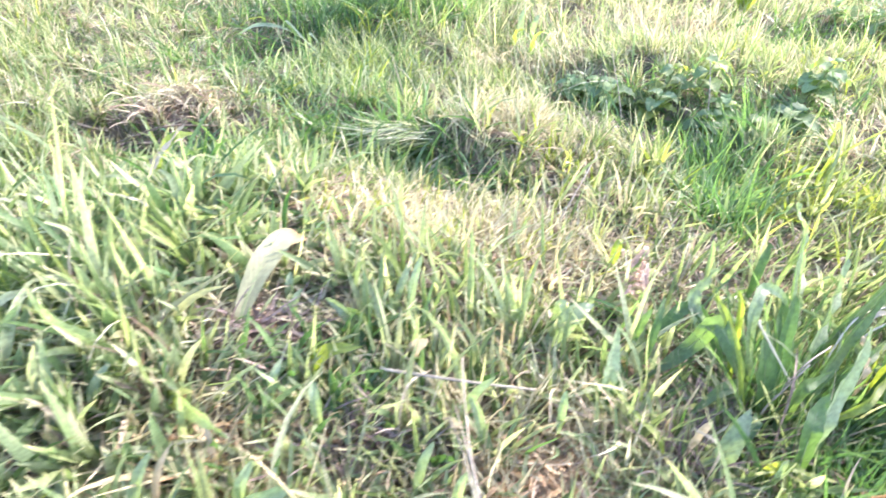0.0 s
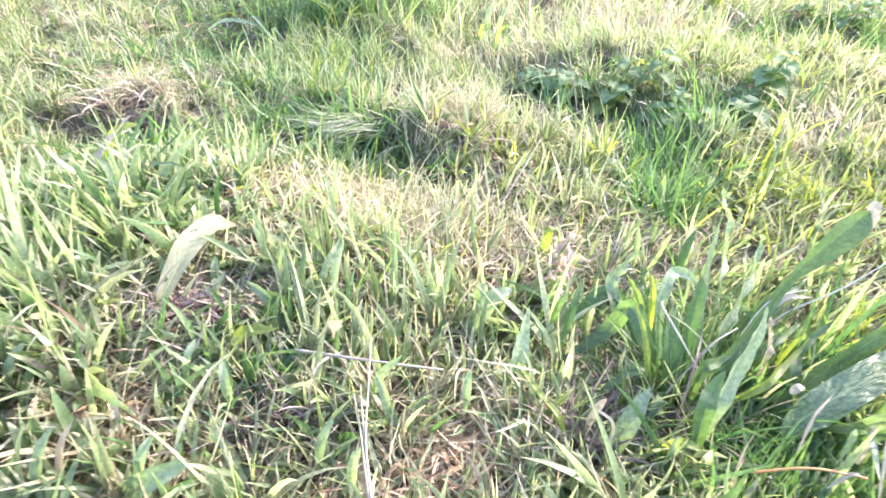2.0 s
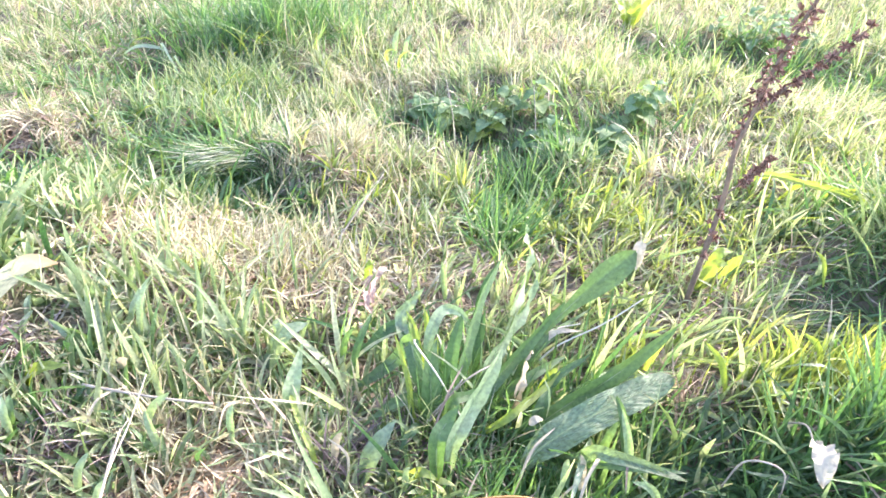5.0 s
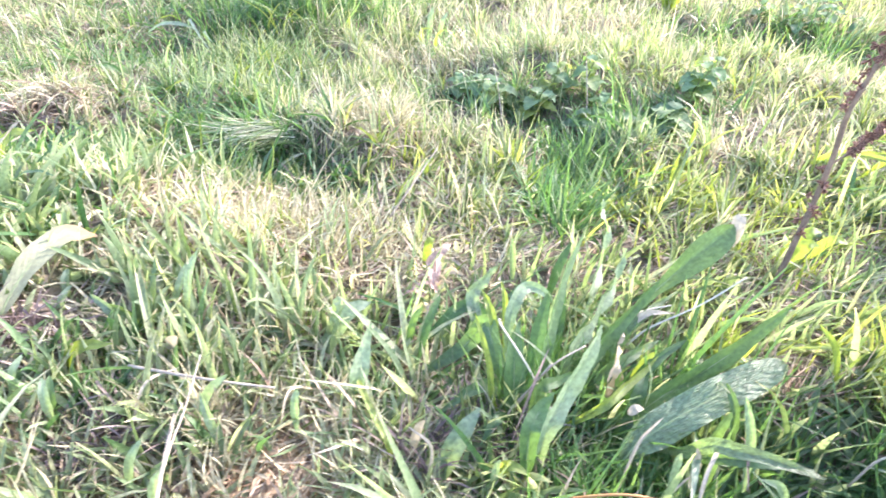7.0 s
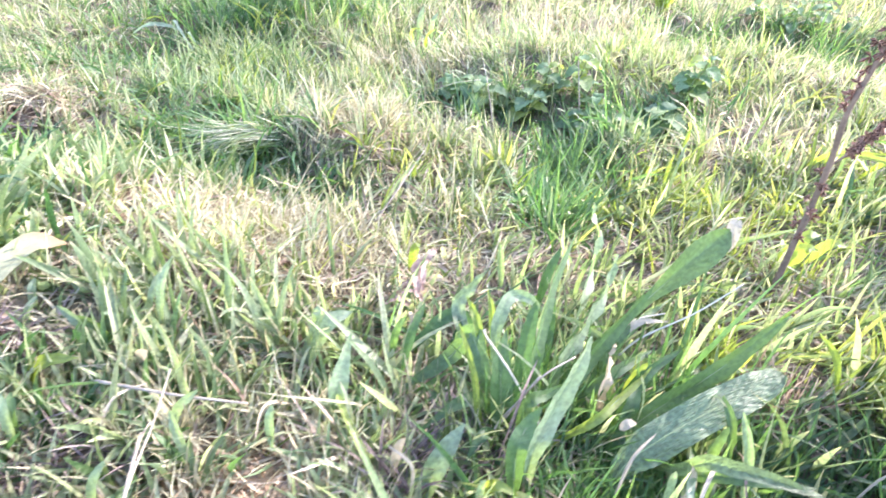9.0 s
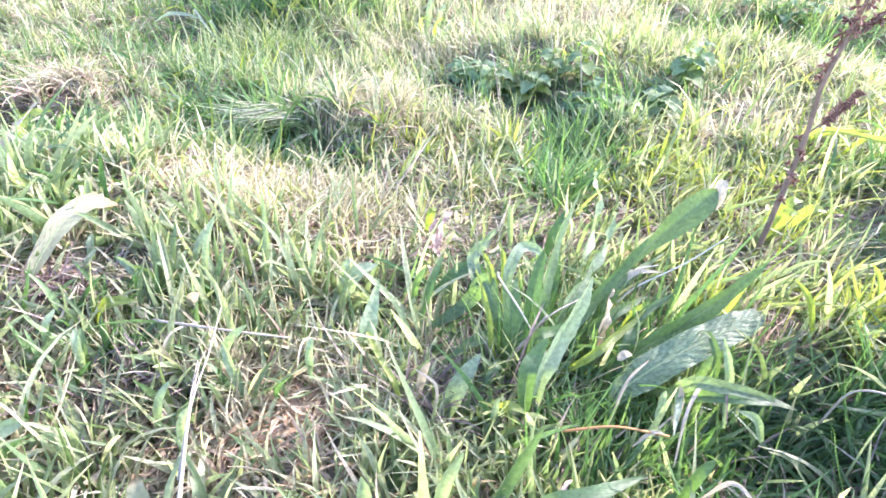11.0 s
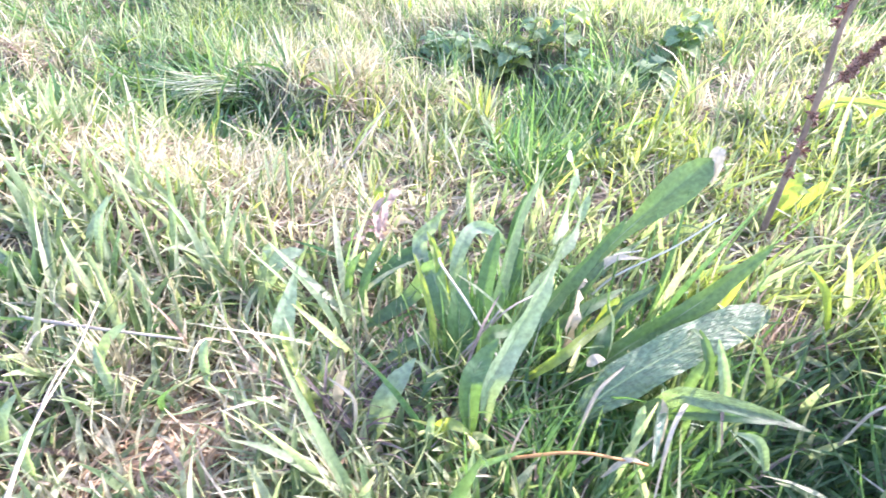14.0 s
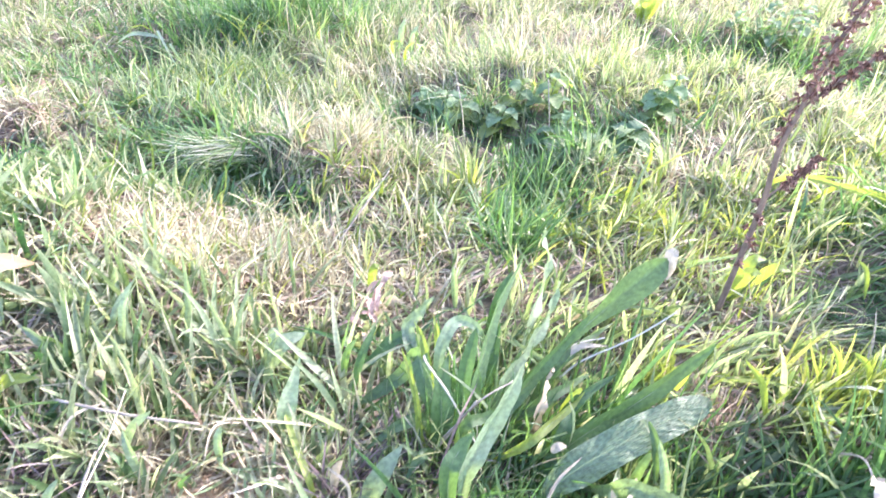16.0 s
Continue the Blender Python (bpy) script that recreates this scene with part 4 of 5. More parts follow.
# the broad-leaved plant in the middle of the meadow
dock = tagged(empty("dock_plant", (0.39, 0.44, -0.05)), "lush clump of long strap-shaped green dock leaves in the grass", "plant")
F1 = (0.1, -1.0, 0.7)
for n, (pts, w, mat, form, fold, ripple, face, twist) in enumerate([
    # the long leaf that widens towards a bent tip, and that tip
    ([(0.40, 0.45, -0.06), (0.435, 0.475, -0.02), (0.475, 0.50, 0.008), (0.527, 0.53, 0.044), (0.568, 0.55, 0.073), (0.616, 0.575, 0.1)], 0.035, M_DOCK, "spoon", 0.5, 0.06, F1, -8),
    ([(0.625, 0.583, 0.11), (0.62, 0.577, 0.104), (0.619, 0.571, 0.09), (0.618, 0.567, 0.076)], 0.015, M_PAPER, "lance", 0.25, 0.08, (-0.5, -1.0, 0.7), 0),
    # a pointed strap in front of it, and one with a puckered pale margin
    ([(0.385, 0.40, -0.05), (0.412, 0.425, -0.004), (0.445, 0.455, 0.018), (0.485, 0.487, 0.047), (0.519, 0.512, 0.075)], 0.017, M_DOCK, "strap", 0.45, 0.06, (0.3, -1.0, 0.6), 10),
    ([(0.395, 0.43, -0.05), (0.413, 0.455, 0.0), (0.446, 0.495, 0.027), (0.475, 0.535, 0.046), (0.49, 0.565, 0.075)], 0.016, M_DOCK_PALE, "strap", 0.5, 0.22, (0.4, -1.0, 0.5), 25),
    # upright leaves in the middle
    ([(0.372, 0.35, -0.05), (0.378, 0.358, 0.006), (0.4, 0.384, 0.038), (0.418, 0.402, 0.064), (0.433, 0.423, 0.087)], 0.022, M_DOCK_PALE, "strap", 0.4, 0.05, (0.3, -1.0, 0.5), 14),
    ([(0.358, 0.40, -0.05), (0.353, 0.412, -0.012), (0.352, 0.428, 0.016), (0.353, 0.447, 0.04), (0.359, 0.465, 0.054)], 0.024, M_DOCK, "lance", 0.3, 0.04, (0.1, -1, 0.35), 12),
    ([(0.354, 0.45, 0.03), (0.356, 0.458, 0.043), (0.36, 0.468, 0.058)], 0.010, M_DOCK_LIME, "lance", 0.4, 0.06, (0.3, -1, 0.4), 20),
    ([(0.374, 0.41, -0.05), (0.373, 0.43, -0.008), (0.376, 0.45, 0.034), (0.383, 0.467, 0.062), (0.389, 0.482, 0.078)], 0.017, M_DOCK, "strap", 0.3, 0.05, (0.2, -1, 0.4), -15),
    ([(0.354, 0.43, -0.055), (0.348, 0.468, 0.03), (0.357, 0.492, 0.058), (0.37, 0.507, 0.064), (0.388, 0.507, 0.058), (0.401, 0.503, 0.042)], 0.014, M_DOCK_PALE, "strap", 0.25, 0.06, (0.0, -0.8, 1.0), 15),
    ([(0.38, 0.43, -0.05), (0.388, 0.455, 0.004), (0.4, 0.49, 0.034), (0.418, 0.537, 0.064), (0.449, 0.592, 0.09)], 0.015, M_DOCK, "strap", 0.5, 0.06, (0.4, -1, 0.5), 20),
    ([(0.43, 0.50, -0.05), (0.449, 0.54, -0.014), (0.468, 0.585, 0.002), (0.486, 0.635, 0.02), (0.493, 0.655, 0.041), (0.486, 0.67, 0.056), (0.491, 0.685, 0.067)], 0.016, M_DOCK_PALE, "strap", 0.45, 0.2, (0.5, -1.0, 0.4), 50),
    # leaves that fall over towards the dry patch
    ([(0.36, 0.43, -0.05), (0.336, 0.455, 0.002), (0.325, 0.495, 0.02), (0.308, 0.497, -0.012), (0.281, 0.484, -0.028), (0.247, 0.47, -0.042)], 0.022, M_DOCK, "strap", 0.15, 0.04, (-0.4, -0.8, 1.0), 8),
    ([(0.345, 0.47, -0.045), (0.322, 0.525, 0.004), (0.299, 0.53, 0.012), (0.274, 0.515, -0.002), (0.247, 0.498, -0.02)], 0.017, M_DOCK, "strap", 0.2, 0.05, (-0.3, -0.8, 1.0), 10),
    ([(0.36, 0.42, -0.045), (0.335, 0.428, -0.012), (0.308, 0.42, -0.008), (0.268, 0.398, -0.025)], 0.016, M_DOCK, "lance", 0.25, 0.06, (-0.2, -0.8, 1.0), 10),
    ([(0.345, 0.40, -0.05), (0.33, 0.413, -0.015), (0.326, 0.43, 0.018), (0.318, 0.445, 0.047), (0.31, 0.46, 0.068)], 0.007, M_DOCK_LIME, "strap", 0.4, 0.08, (-0.1, -1, 0.4), 30),
    ([(0.36, 0.335, -0.04), (0.36, 0.346, 0.018), (0.37, 0.362, 0.032), (0.384, 0.375, 0.045)], 0.019, M_DOCK, "oval", 0.2, 0.05, (0.0, -0.7, 0.8), 0),
    ([(0.365, 0.39, -0.04), (0.377, 0.4, 0.018), (0.396, 0.41, 0.02), (0.417, 0.42, 0.026)], 0.013, M_DOCK, "lance", 0.25, 0.05, (0.0, -0.8, 0.8), 10),
    ([(0.395, 0.46, -0.05), (0.405, 0.495, -0.01), (0.414, 0.52, 0.01), (0.422, 0.54, 0.03)], 0.018, M_DOCK, "lance", 0.3, 0.05, (0.1, -1, 0.5), -20),
    ([(0.345, 0.465, -0.04), (0.334, 0.49, 0.022), (0.327, 0.51, 0.038), (0.32, 0.52, 0.05)], 0.010, M_DOCK_LIME, "lance", 0.4, 0.08, (-0.2, -1, 0.5), 30),
    ([(0.35, 0.48, -0.04), (0.347, 0.50, 0.04), (0.342, 0.52, 0.06)], 0.008, M_DOCK_LIME, "lance", 0.4, 0.08, (-0.2, -1, 0.5), 20),
    ([(0.335, 0.49, -0.04), (0.311, 0.535, 0.017), (0.324, 0.55, 0.036), (0.342, 0.56, 0.055)], 0.016, M_DOCK_PALE, "lance", 0.3, 0.18, (-0.2, -1, 0.7), 30),
    ([(0.405, 0.40, -0.045), (0.44, 0.39, 0.004), (0.466, 0.41, 0.01), (0.492, 0.43, 0.016), (0.505, 0.44, 0.026)], 0.010, M_DOCK_LIME, "lance", 0.35, 0.07, (0.1, -0.8, 0.9), 20),
    ([(0.41, 0.43, -0.05), (0.44, 0.435, -0.01), (0.475, 0.45, 0.008), (0.52, 0.48, 0.008)], 0.014, M_DOCK, "strap", 0.25, 0.06, (0.1, -0.8, 1.0), 10),
    ([(0.42, 0.44, -0.05), (0.49, 0.495, 0.012), (0.56, 0.55, 0.022)], 0.012, M_DOCK, "lance", 0.3, 0.07, (0.2, -1, 0.8), -15),
    ([(0.45, 0.40, -0.05), (0.49, 0.43, 0.012), (0.55, 0.47, 0.026)], 0.014, M_DOCK, "lance", 0.25, 0.06, (0.1, -0.9, 0.8), 0),
    ([(0.35, 0.40, -0.05), (0.335, 0.385, -0.01), (0.315, 0.36, -0.02)], 0.014, M_DOCK, "lance", 0.3, 0.06, (-0.1, -0.6, 1.0), 15),
]):
    leaf(pts, w, mat, dock, shape=form, fold=fold, ripple=ripple, face=face, twist=twist, seed=n + 1)

flat = tagged(empty("dock_plant", (0.48, 0.375, -0.05)), "low dock plant with large wrinkled greyish-green leaves", "plant")
leaf([(0.455, 0.38, -0.05), (0.47, 0.388, -0.016), (0.514, 0.41, 0.004), (0.565, 0.434, 0.02), (0.604, 0.45, 0.045), (0.643, 0.467, 0.074)], 0.022, M_DOCK, flat, shape="strap", fold=0.3, ripple=0.07, face=(-0.1, -1.0, 0.6), seed=21)
leaf([(0.455, 0.35, -0.045), (0.471, 0.36, -0.017), (0.505, 0.373, 0.004), (0.552, 0.393, 0.017), (0.597, 0.413, 0.022), (0.635, 0.431, 0.026)], 0.036, M_DOCK_WRINKLED, flat, shape="oblong", fold=0.15, ripple=0.08, face=(-0.1, -0.5, 1.0), cup=0.1, count=44, across=10, seed=22, crumple=0.022)
leaf([(0.50, 0.37, -0.04), (0.514, 0.345, -0.006), (0.524, 0.33, 0.026), (0.537, 0.315, 0.04), (0.567, 0.302, 0.043), (0.605, 0.29, 0.036)], 0.015, M_DOCK_WRINKLED, flat, shape="strap", fold=0.3, ripple=0.06, face=(0.0, -0.6, 1.0), seed=23)
leaf([(0.52, 0.36, -0.04), (0.535, 0.335, 0.0), (0.57, 0.32, 0.014), (0.62, 0.318, 0.006)], 0.013, M_DOCK, flat, shape="lance", fold=0.25, ripple=0.06, face=(0.0, -0.6, 1.0), seed=26)
leaf([(0.46, 0.37, -0.04), (0.48, 0.405, 0.0), (0.498, 0.44, 0.012)], 0.016, M_DOCK, flat, shape="lance", fold=0.3, ripple=0.06, seed=24)
leaf([(0.32, 0.19, -0.04), (0.36, 0.21, 0.0), (0.40, 0.217, 0.012), (0.462, 0.245, 0.0)], 0.020, M_DOCK, flat, shape="lance", fold=0.2, ripple=0.05, face=(0.1, -0.4, 1.0), seed=25)

# small broad-leaved seedlings in the sward
kinked = tagged(empty("seedling", (0.222, 0.352, -0.05)), "young broad-leaved seedling with one kinked yellow-green leaf", "plant")
leaf([(0.228, 0.345, -0.045), (0.222, 0.352, -0.002), (0.204, 0.385, 0.0), (0.189, 0.415, 0.004), (0.186, 0.422, 0.006)], 0.008, M_DOCK_LIME, kinked, shape="strap", fold=0.45, ripple=0.06, face=(0.6, -0.8, 0.5), seed=31)
leaf([(0.183, 0.418, -0.004), (0.187, 0.427, 0.012), (0.191, 0.44, 0.026), (0.199, 0.465, 0.05)], 0.02, M_DOCK_PALE, kinked, shape="lance", fold=0.3, ripple=0.04, face=(0.3, -1.0, 0.3), seed=32)
for n, (pts, w, mat) in enumerate([
    ([(0.268, 0.33, -0.045), (0.293, 0.35, 0.005), (0.314, 0.374, 0.022)], 0.021, M_DOCK_PALE),
    ([(0.325, 0.34, -0.04), (0.342, 0.332, -0.012), (0.362, 0.324, -0.016)], 0.011, M_DOCK_LIME),
    ([(0.146, 0.53, -0.04), (0.150, 0.53, 0.02), (0.159, 0.512, -0.005)], 0.014, M_DOCK_PALE),
    ([(-0.15, 0.44, -0.02), (-0.12, 0.445, 0.025), (-0.08, 0.447, 0.032)], 0.018, M_DOCK_LIME),
    ([(-0.48, 0.86, 0.0), (-0.44, 0.88, 0.06), (-0.405, 0.897, 0.065)], 0.022, M_DOCK_LIME),
    ([(0.248, 0.668, -0.045), (0.254, 0.674, 0.0), (0.262, 0.682, 0.004)], 0.013, M_DOCK_LIME),
    ([(0.13, 0.50, -0.04), (0.16, 0.515, 0.012), (0.19, 0.53, 0.02)], 0.024, M_DOCK_PALE),
    ([(0.765, 0.675, -0.05), (0.785, 0.682, -0.008), (0.805, 0.678, -0.004)], 0.018, M_DOCK_LIME),
    ([(0.775, 0.69, -0.05), (0.795, 0.70, 0.0), (0.82, 0.705, 0.002)], 0.017, M_DOCK_LIME),
    ([(0.80, 0.70, -0.05), (0.825, 0.69, -0.004), (0.85, 0.685, -0.006)], 0.015, M_DOCK_LIME),
    ([(0.77, 0.70, -0.05), (0.762, 0.69, -0.002), (0.75, 0.675, -0.002)], 0.014, M_DOCK_LIME),
    ([(0.015, 0.20, -0.03), (0.01, 0.215, 0.01), (0.002, 0.232, 0.02)], 0.02, M_DEAD),
]):
    tagged(leaf(pts, w, mat, None, "small_leaf", False, shape="lance", fold=0.2, ripple=0.06, seed=40 + n), "small rounded leaf among the grass", "leaf", "small leaves in the grass")

for n, (pts, w) in enumerate([
    ([(0.93, 0.98, -0.05), (0.962, 0.935, 0.006), (1.02, 0.87, 0.02), (1.09, 0.84, 0.008)], 0.011),
    ([(1.0, 0.93, -0.05), (1.02, 0.90, 0.006), (1.06, 0.86, 0.016), (1.126, 0.82, 0.0)], 0.010),
    ([(0.95, 0.99, -0.05), (0.99, 0.94, 0.0), (1.04, 0.915, 0.014)], 0.009),
    ([(1.06, 0.93, -0.05), (1.09, 0.88, 0.002), (1.15, 0.86, 0.01)], 0.010),
]):
    tagged(leaf(pts, w, M_DOCK_LIME, None, "long_leaf", False, shape="strap", fold=0.35, ripple=0.07, face=(0.1, -0.7, 0.8), twist=25 - 12 * n, seed=61 + 100 * n),
           "long glowing yellow-green strap leaf arching over grass", "leaf", "long yellow-green leaves")
tagged(leaf([(-0.225, 0.44, -0.01), (-0.222, 0.475, 0.03), (-0.216, 0.505, 0.052), (-0.202, 0.55, 0.072), (-0.187, 0.59, 0.074), (-0.168, 0.612, 0.056)], 0.031, M_DEAD, None, "dead_leaf", True,
            shape="drop", fold=0.2, ripple=0.05, face=(0.1, -0.8, 1.0), seed=62), "bleached cream leaf with a withered brown tip", "leaf")
tagged(leaf([(0.452, 0.425, -0.03), (0.456, 0.427, 0.015), (0.466, 0.455, 0.03), (0.477, 0.474, 0.025)], 0.014, M_PAPER, None, "dead_leaf", False, shape="lance", fold=0.5, ripple=0.15, twist=70, face=(0.2, -1, 0.4), seed=63),
       "crumpled white papery dead leaf hanging in the grass", "leaf")
tagged(leaf([(0.486, 0.497, 0.0), (0.51, 0.508, 0.022), (0.548, 0.515, 0.018)], 0.008, M_PAPER, None, "dead_leaf", False, shape="lance", fold=0.4, ripple=0.12, seed=64),
       "dry pale curled leaf lying on the grass", "leaf")
tagged(leaf([(0.463, 0.379, 0.006), (0.470, 0.381, 0.013), (0.479, 0.383, 0.010)], 0.009, M_PAPER, None, "petal", False, shape="oval", fold=0.2, ripple=0.06, count=10, across=4, seed=65),
       "single white petal caught in the grass", "petal")

# blades that stand out one by one
BLADES = [
    ([(0.821, 0.491, -0.03), (0.804, 0.492, 0.022), (0.784, 0.494, 0.05)], 0.008, M_DOCK_LIME),
    ([(0.856, 0.487, -0.03), (0.836, 0.487, 0.017), (0.812, 0.487, 0.04)], 0.009, M_DOCK_LIME),
    ([(0.946, 0.656, -0.03), (0.934, 0.662, 0.012), (0.919, 0.669, 0.03)], 0.008, M_DOCK_LIME),
    ([(0.625, 0.482, -0.02), (0.632, 0.482, 0.017), (0.641, 0.481, 0.03)], 0.009, M_DOCK_LIME),
    ([(0.481, 0.433, -0.03), (0.49, 0.438, 0.012), (0.502, 0.443, 0.03)], 0.012, M_DOCK_LIME),
    ([(0.41, 0.592, -0.04), (0.426, 0.613, 0.007), (0.445, 0.638, 0.03)], 0.012, M_DOCK),
    ([(0.369, 0.63, -0.03), (0.367, 0.633, 0.017), (0.365, 0.636, 0.04)], 0.009, M_DOCK_PALE),
    ([(-0.115, 0.596, -0.02), (-0.112, 0.605, 0.027), (-0.108, 0.617, 0.05)], 0.008, M_DOCK_PALE),
    ([(-0.074, 0.597, -0.02), (-0.067, 0.601, 0.032), (-0.059, 0.605, 0.06)], 0.01, M_DOCK_PALE),
    ([(0.515, 0.321, -0.03), (0.512, 0.323, 0.012), (0.508, 0.325, 0.03)], 0.008, M_PAPER),
    ([(0.492, 0.318, -0.03), (0.494, 0.322, 0.007), (0.497, 0.326, 0.02)], 0.008, M_DOCK_PALE),
    ([(0.564, 0.318, -0.03), (0.558, 0.332, 0.032), (0.55, 0.35, 0.07)], 0.01, M_DOCK_PALE),
    ([(0.591, 0.294, -0.02), (0.574, 0.294, 0.017), (0.553, 0.294, 0.03)], 0.009, M_DOCK_PALE),
    ([(0.262, 0.323, -0.03), (0.267, 0.33, 0.02), (0.244, 0.346, 0.03)], 0.0032, M_PAPER),
    ([(0.398, 0.479, -0.03), (0.395, 0.48, 0.022), (0.391, 0.482, 0.05)], 0.003, M_PAPER),
    ([(0.324, 0.32, -0.03), (0.328, 0.322, 0.002), (0.332, 0.324, 0.01)], 0.007, M_DOCK_PALE),
    ([(-0.035, 0.527, 0.0), (-0.027, 0.542, 0.047), (-0.018, 0.56, 0.07)], 0.01, M_DOCK_PALE),
    ([(0.316, 0.224, -0.04), (0.337, 0.246, -0.01), (0.366, 0.268, 0.04)], 0.012, M_DOCK),
    ([(0.208, 0.215, -0.03), (0.206, 0.219, 0.012), (0.204, 0.224, 0.03)], 0.014, M_DOCK_PALE),
    ([(0.266, 0.218, -0.03), (0.278, 0.226, 0.022), (0.292, 0.236, 0.05)], 0.012, M_DOCK_PALE),
    ([(0.246, 0.345, -0.02), (0.253, 0.345, 0.022), (0.261, 0.345, 0.04)], 0.009, M_PAPER),
    ([(-0.067, 0.518, 0.0), (-0.073, 0.513, 0.032), (-0.08, 0.506, 0.04)], 0.01, M_DOCK_PALE),
    ([(0.127, 0.374, -0.02), (0.129, 0.381, 0.017), (0.132, 0.389, 0.03)], 0.009, M_DOCK_PALE),
    ([(-0.177, 0.53, 0.0), (-0.177, 0.541, 0.037), (-0.177, 0.554, 0.05)], 0.011, M_DOCK_PALE),
    ([(-0.056, 0.527, -0.01), (-0.042, 0.552, 0.037), (-0.025, 0.583, 0.06)], 0.009, M_DOCK_PALE),
    ([(-0.491, 0.829, 0.0), (-0.465, 0.867, 0.037), (-0.434, 0.913, 0.05)], 0.008, M_PAPER),
    ([(-0.089, 0.488, 0.0), (-0.106, 0.497, 0.037), (-0.127, 0.507, 0.05)], 0.011, M_DOCK_PALE),
    ([(-0.074, 0.497, 0.0), (-0.092, 0.498, 0.032), (-0.115, 0.5, 0.04)], 0.011, M_DOCK),
    ([(0.022, 0.385, -0.02), (0.04, 0.391, 0.022), (0.061, 0.399, 0.04)], 0.01, M_DOCK_PALE),
    ([(-0.117, 0.37, -0.02), (-0.12, 0.38, 0.022), (-0.124, 0.393, 0.04)], 0.011, M_DOCK_PALE),
    ([(0.049, 0.362, -0.02), (0.043, 0.372, 0.017), (0.035, 0.385, 0.03)], 0.01, M_DOCK_PALE),
    ([(0.572, 0.368, -0.03), (0.568, 0.382, 0.012), (0.562, 0.4, 0.03)], 0.01, M_DOCK),
    ([(0.486, 0.226, -0.02), (0.498, 0.233, 0.017), (0.513, 0.241, 0.03)], 0.012, M_DOCK),
    ([(0.536, 0.38, -0.02), (0.514, 0.331, 0.012), (0.488, 0.271, 0.02)], 0.009, M_DOCK_PALE),
    ([(0.247, 0.481, -0.03), (0.259, 0.505, 0.012), (0.273, 0.534, 0.03)], 0.01, M_DOCK),
    ([(0.232, 0.499, -0.03), (0.241, 0.504, 0.012), (0.253, 0.511, 0.03)], 0.009, M_DOCK),
    ([(0.72, 0.45, -0.03), (0.702, 0.457, 0.022), (0.679, 0.465, 0.05)], 0.009, M_DOCK_LIME),
    ([(0.536, 0.35, -0.03), (0.545, 0.357, 0.012), (0.555, 0.365, 0.03)], 0.01, M_DOCK),
    ([(-0.209, 0.28, -0.03), (-0.163, 0.276, 0.01), (-0.127, 0.29, 0.02)], 0.022, M_DOCK_PALE),
    ([(-0.307, 0.423, 0.0), (-0.23, 0.359, 0.035), (-0.196, 0.34, 0.02)], 0.02, M_DOCK_PALE),
    ([(-0.35, 0.372, 0.0), (-0.337, 0.386, 0.042), (-0.321, 0.403, 0.06)], 0.011, M_DOCK_PALE),
    ([(-0.27, 0.271, -0.02), (-0.26, 0.286, 0.027), (-0.248, 0.304, 0.05)], 0.012, M_DOCK_PALE),
    ([(-0.254, 0.283, -0.02), (-0.245, 0.296, 0.027), (-0.233, 0.313, 0.05)], 0.008, M_PAPER),
    ([(-0.178, 0.277, -0.02), (-0.17, 0.289, 0.022), (-0.16, 0.303, 0.04)], 0.011, M_DOCK_PALE),
    ([(-0.119, 0.371, -0.03), (-0.122, 0.386, 0.012), (-0.126, 0.404, 0.03)], 0.013, M_DOCK),
    ([(-0.103, 0.401, -0.03), (-0.107, 0.41, 0.012), (-0.111, 0.42, 0.03)], 0.011, M_DOCK),
    ([(-0.379, 0.427, 0.0), (-0.348, 0.424, 0.037), (-0.311, 0.421, 0.05)], 0.011, M_DOCK_PALE),
    ([(-0.394, 0.5, 0.0), (-0.401, 0.511, 0.042), (-0.409, 0.524, 0.06)], 0.012, M_DOCK_PALE),
    ([(-0.287, 0.462, 0.0), (-0.293, 0.462, 0.037), (-0.301, 0.461, 0.05)], 0.011, M_DOCK_PALE),
    ([(-0.174, 0.396, -0.01), (-0.168, 0.408, 0.027), (-0.161, 0.423, 0.04)], 0.009, M_DOCK_PALE),
    ([(-0.449, 0.599, 0.0), (-0.421, 0.608, 0.037), (-0.387, 0.62, 0.05)], 0.012, M_DOCK),
    ([(-0.174, 0.5, 0.0), (-0.166, 0.511, 0.037), (-0.156, 0.525, 0.05)], 0.01, M_DOCK_PALE),
    ([(-0.209, 0.326, -0.02), (-0.215, 0.34, 0.017), (-0.222, 0.356, 0.03)], 0.006, M_PAPER),
    ([(-0.035, 0.475, -0.02), (-0.022, 0.458, 0.022), (-0.008, 0.45, 0.04)], 0.016, M_PAPER),
    ([(0.005, 0.39, -0.03), (0.017, 0.374, 0.002), (0.03, 0.36, 0.008)], 0.014, M_PAPER),
    ([(0.016, 0.284, -0.03), (0.022, 0.29, 0.012), (0.03, 0.298, 0.03)], 0.01, M_DOCK_PALE),
    ([(-0.02, 0.308, -0.03), (-0.011, 0.317, 0.012), (-0.0, 0.329, 0.03)], 0.01, M_DOCK_PALE),
]
WORDS = {M_DOCK_LIME: "single sunlit yellow-green grass blade", M_DOCK: "single broad dark green grass blade",
         M_DOCK_PALE: "single pale grey-green grass blade", M_PAPER: "single dry tan grass blade"}
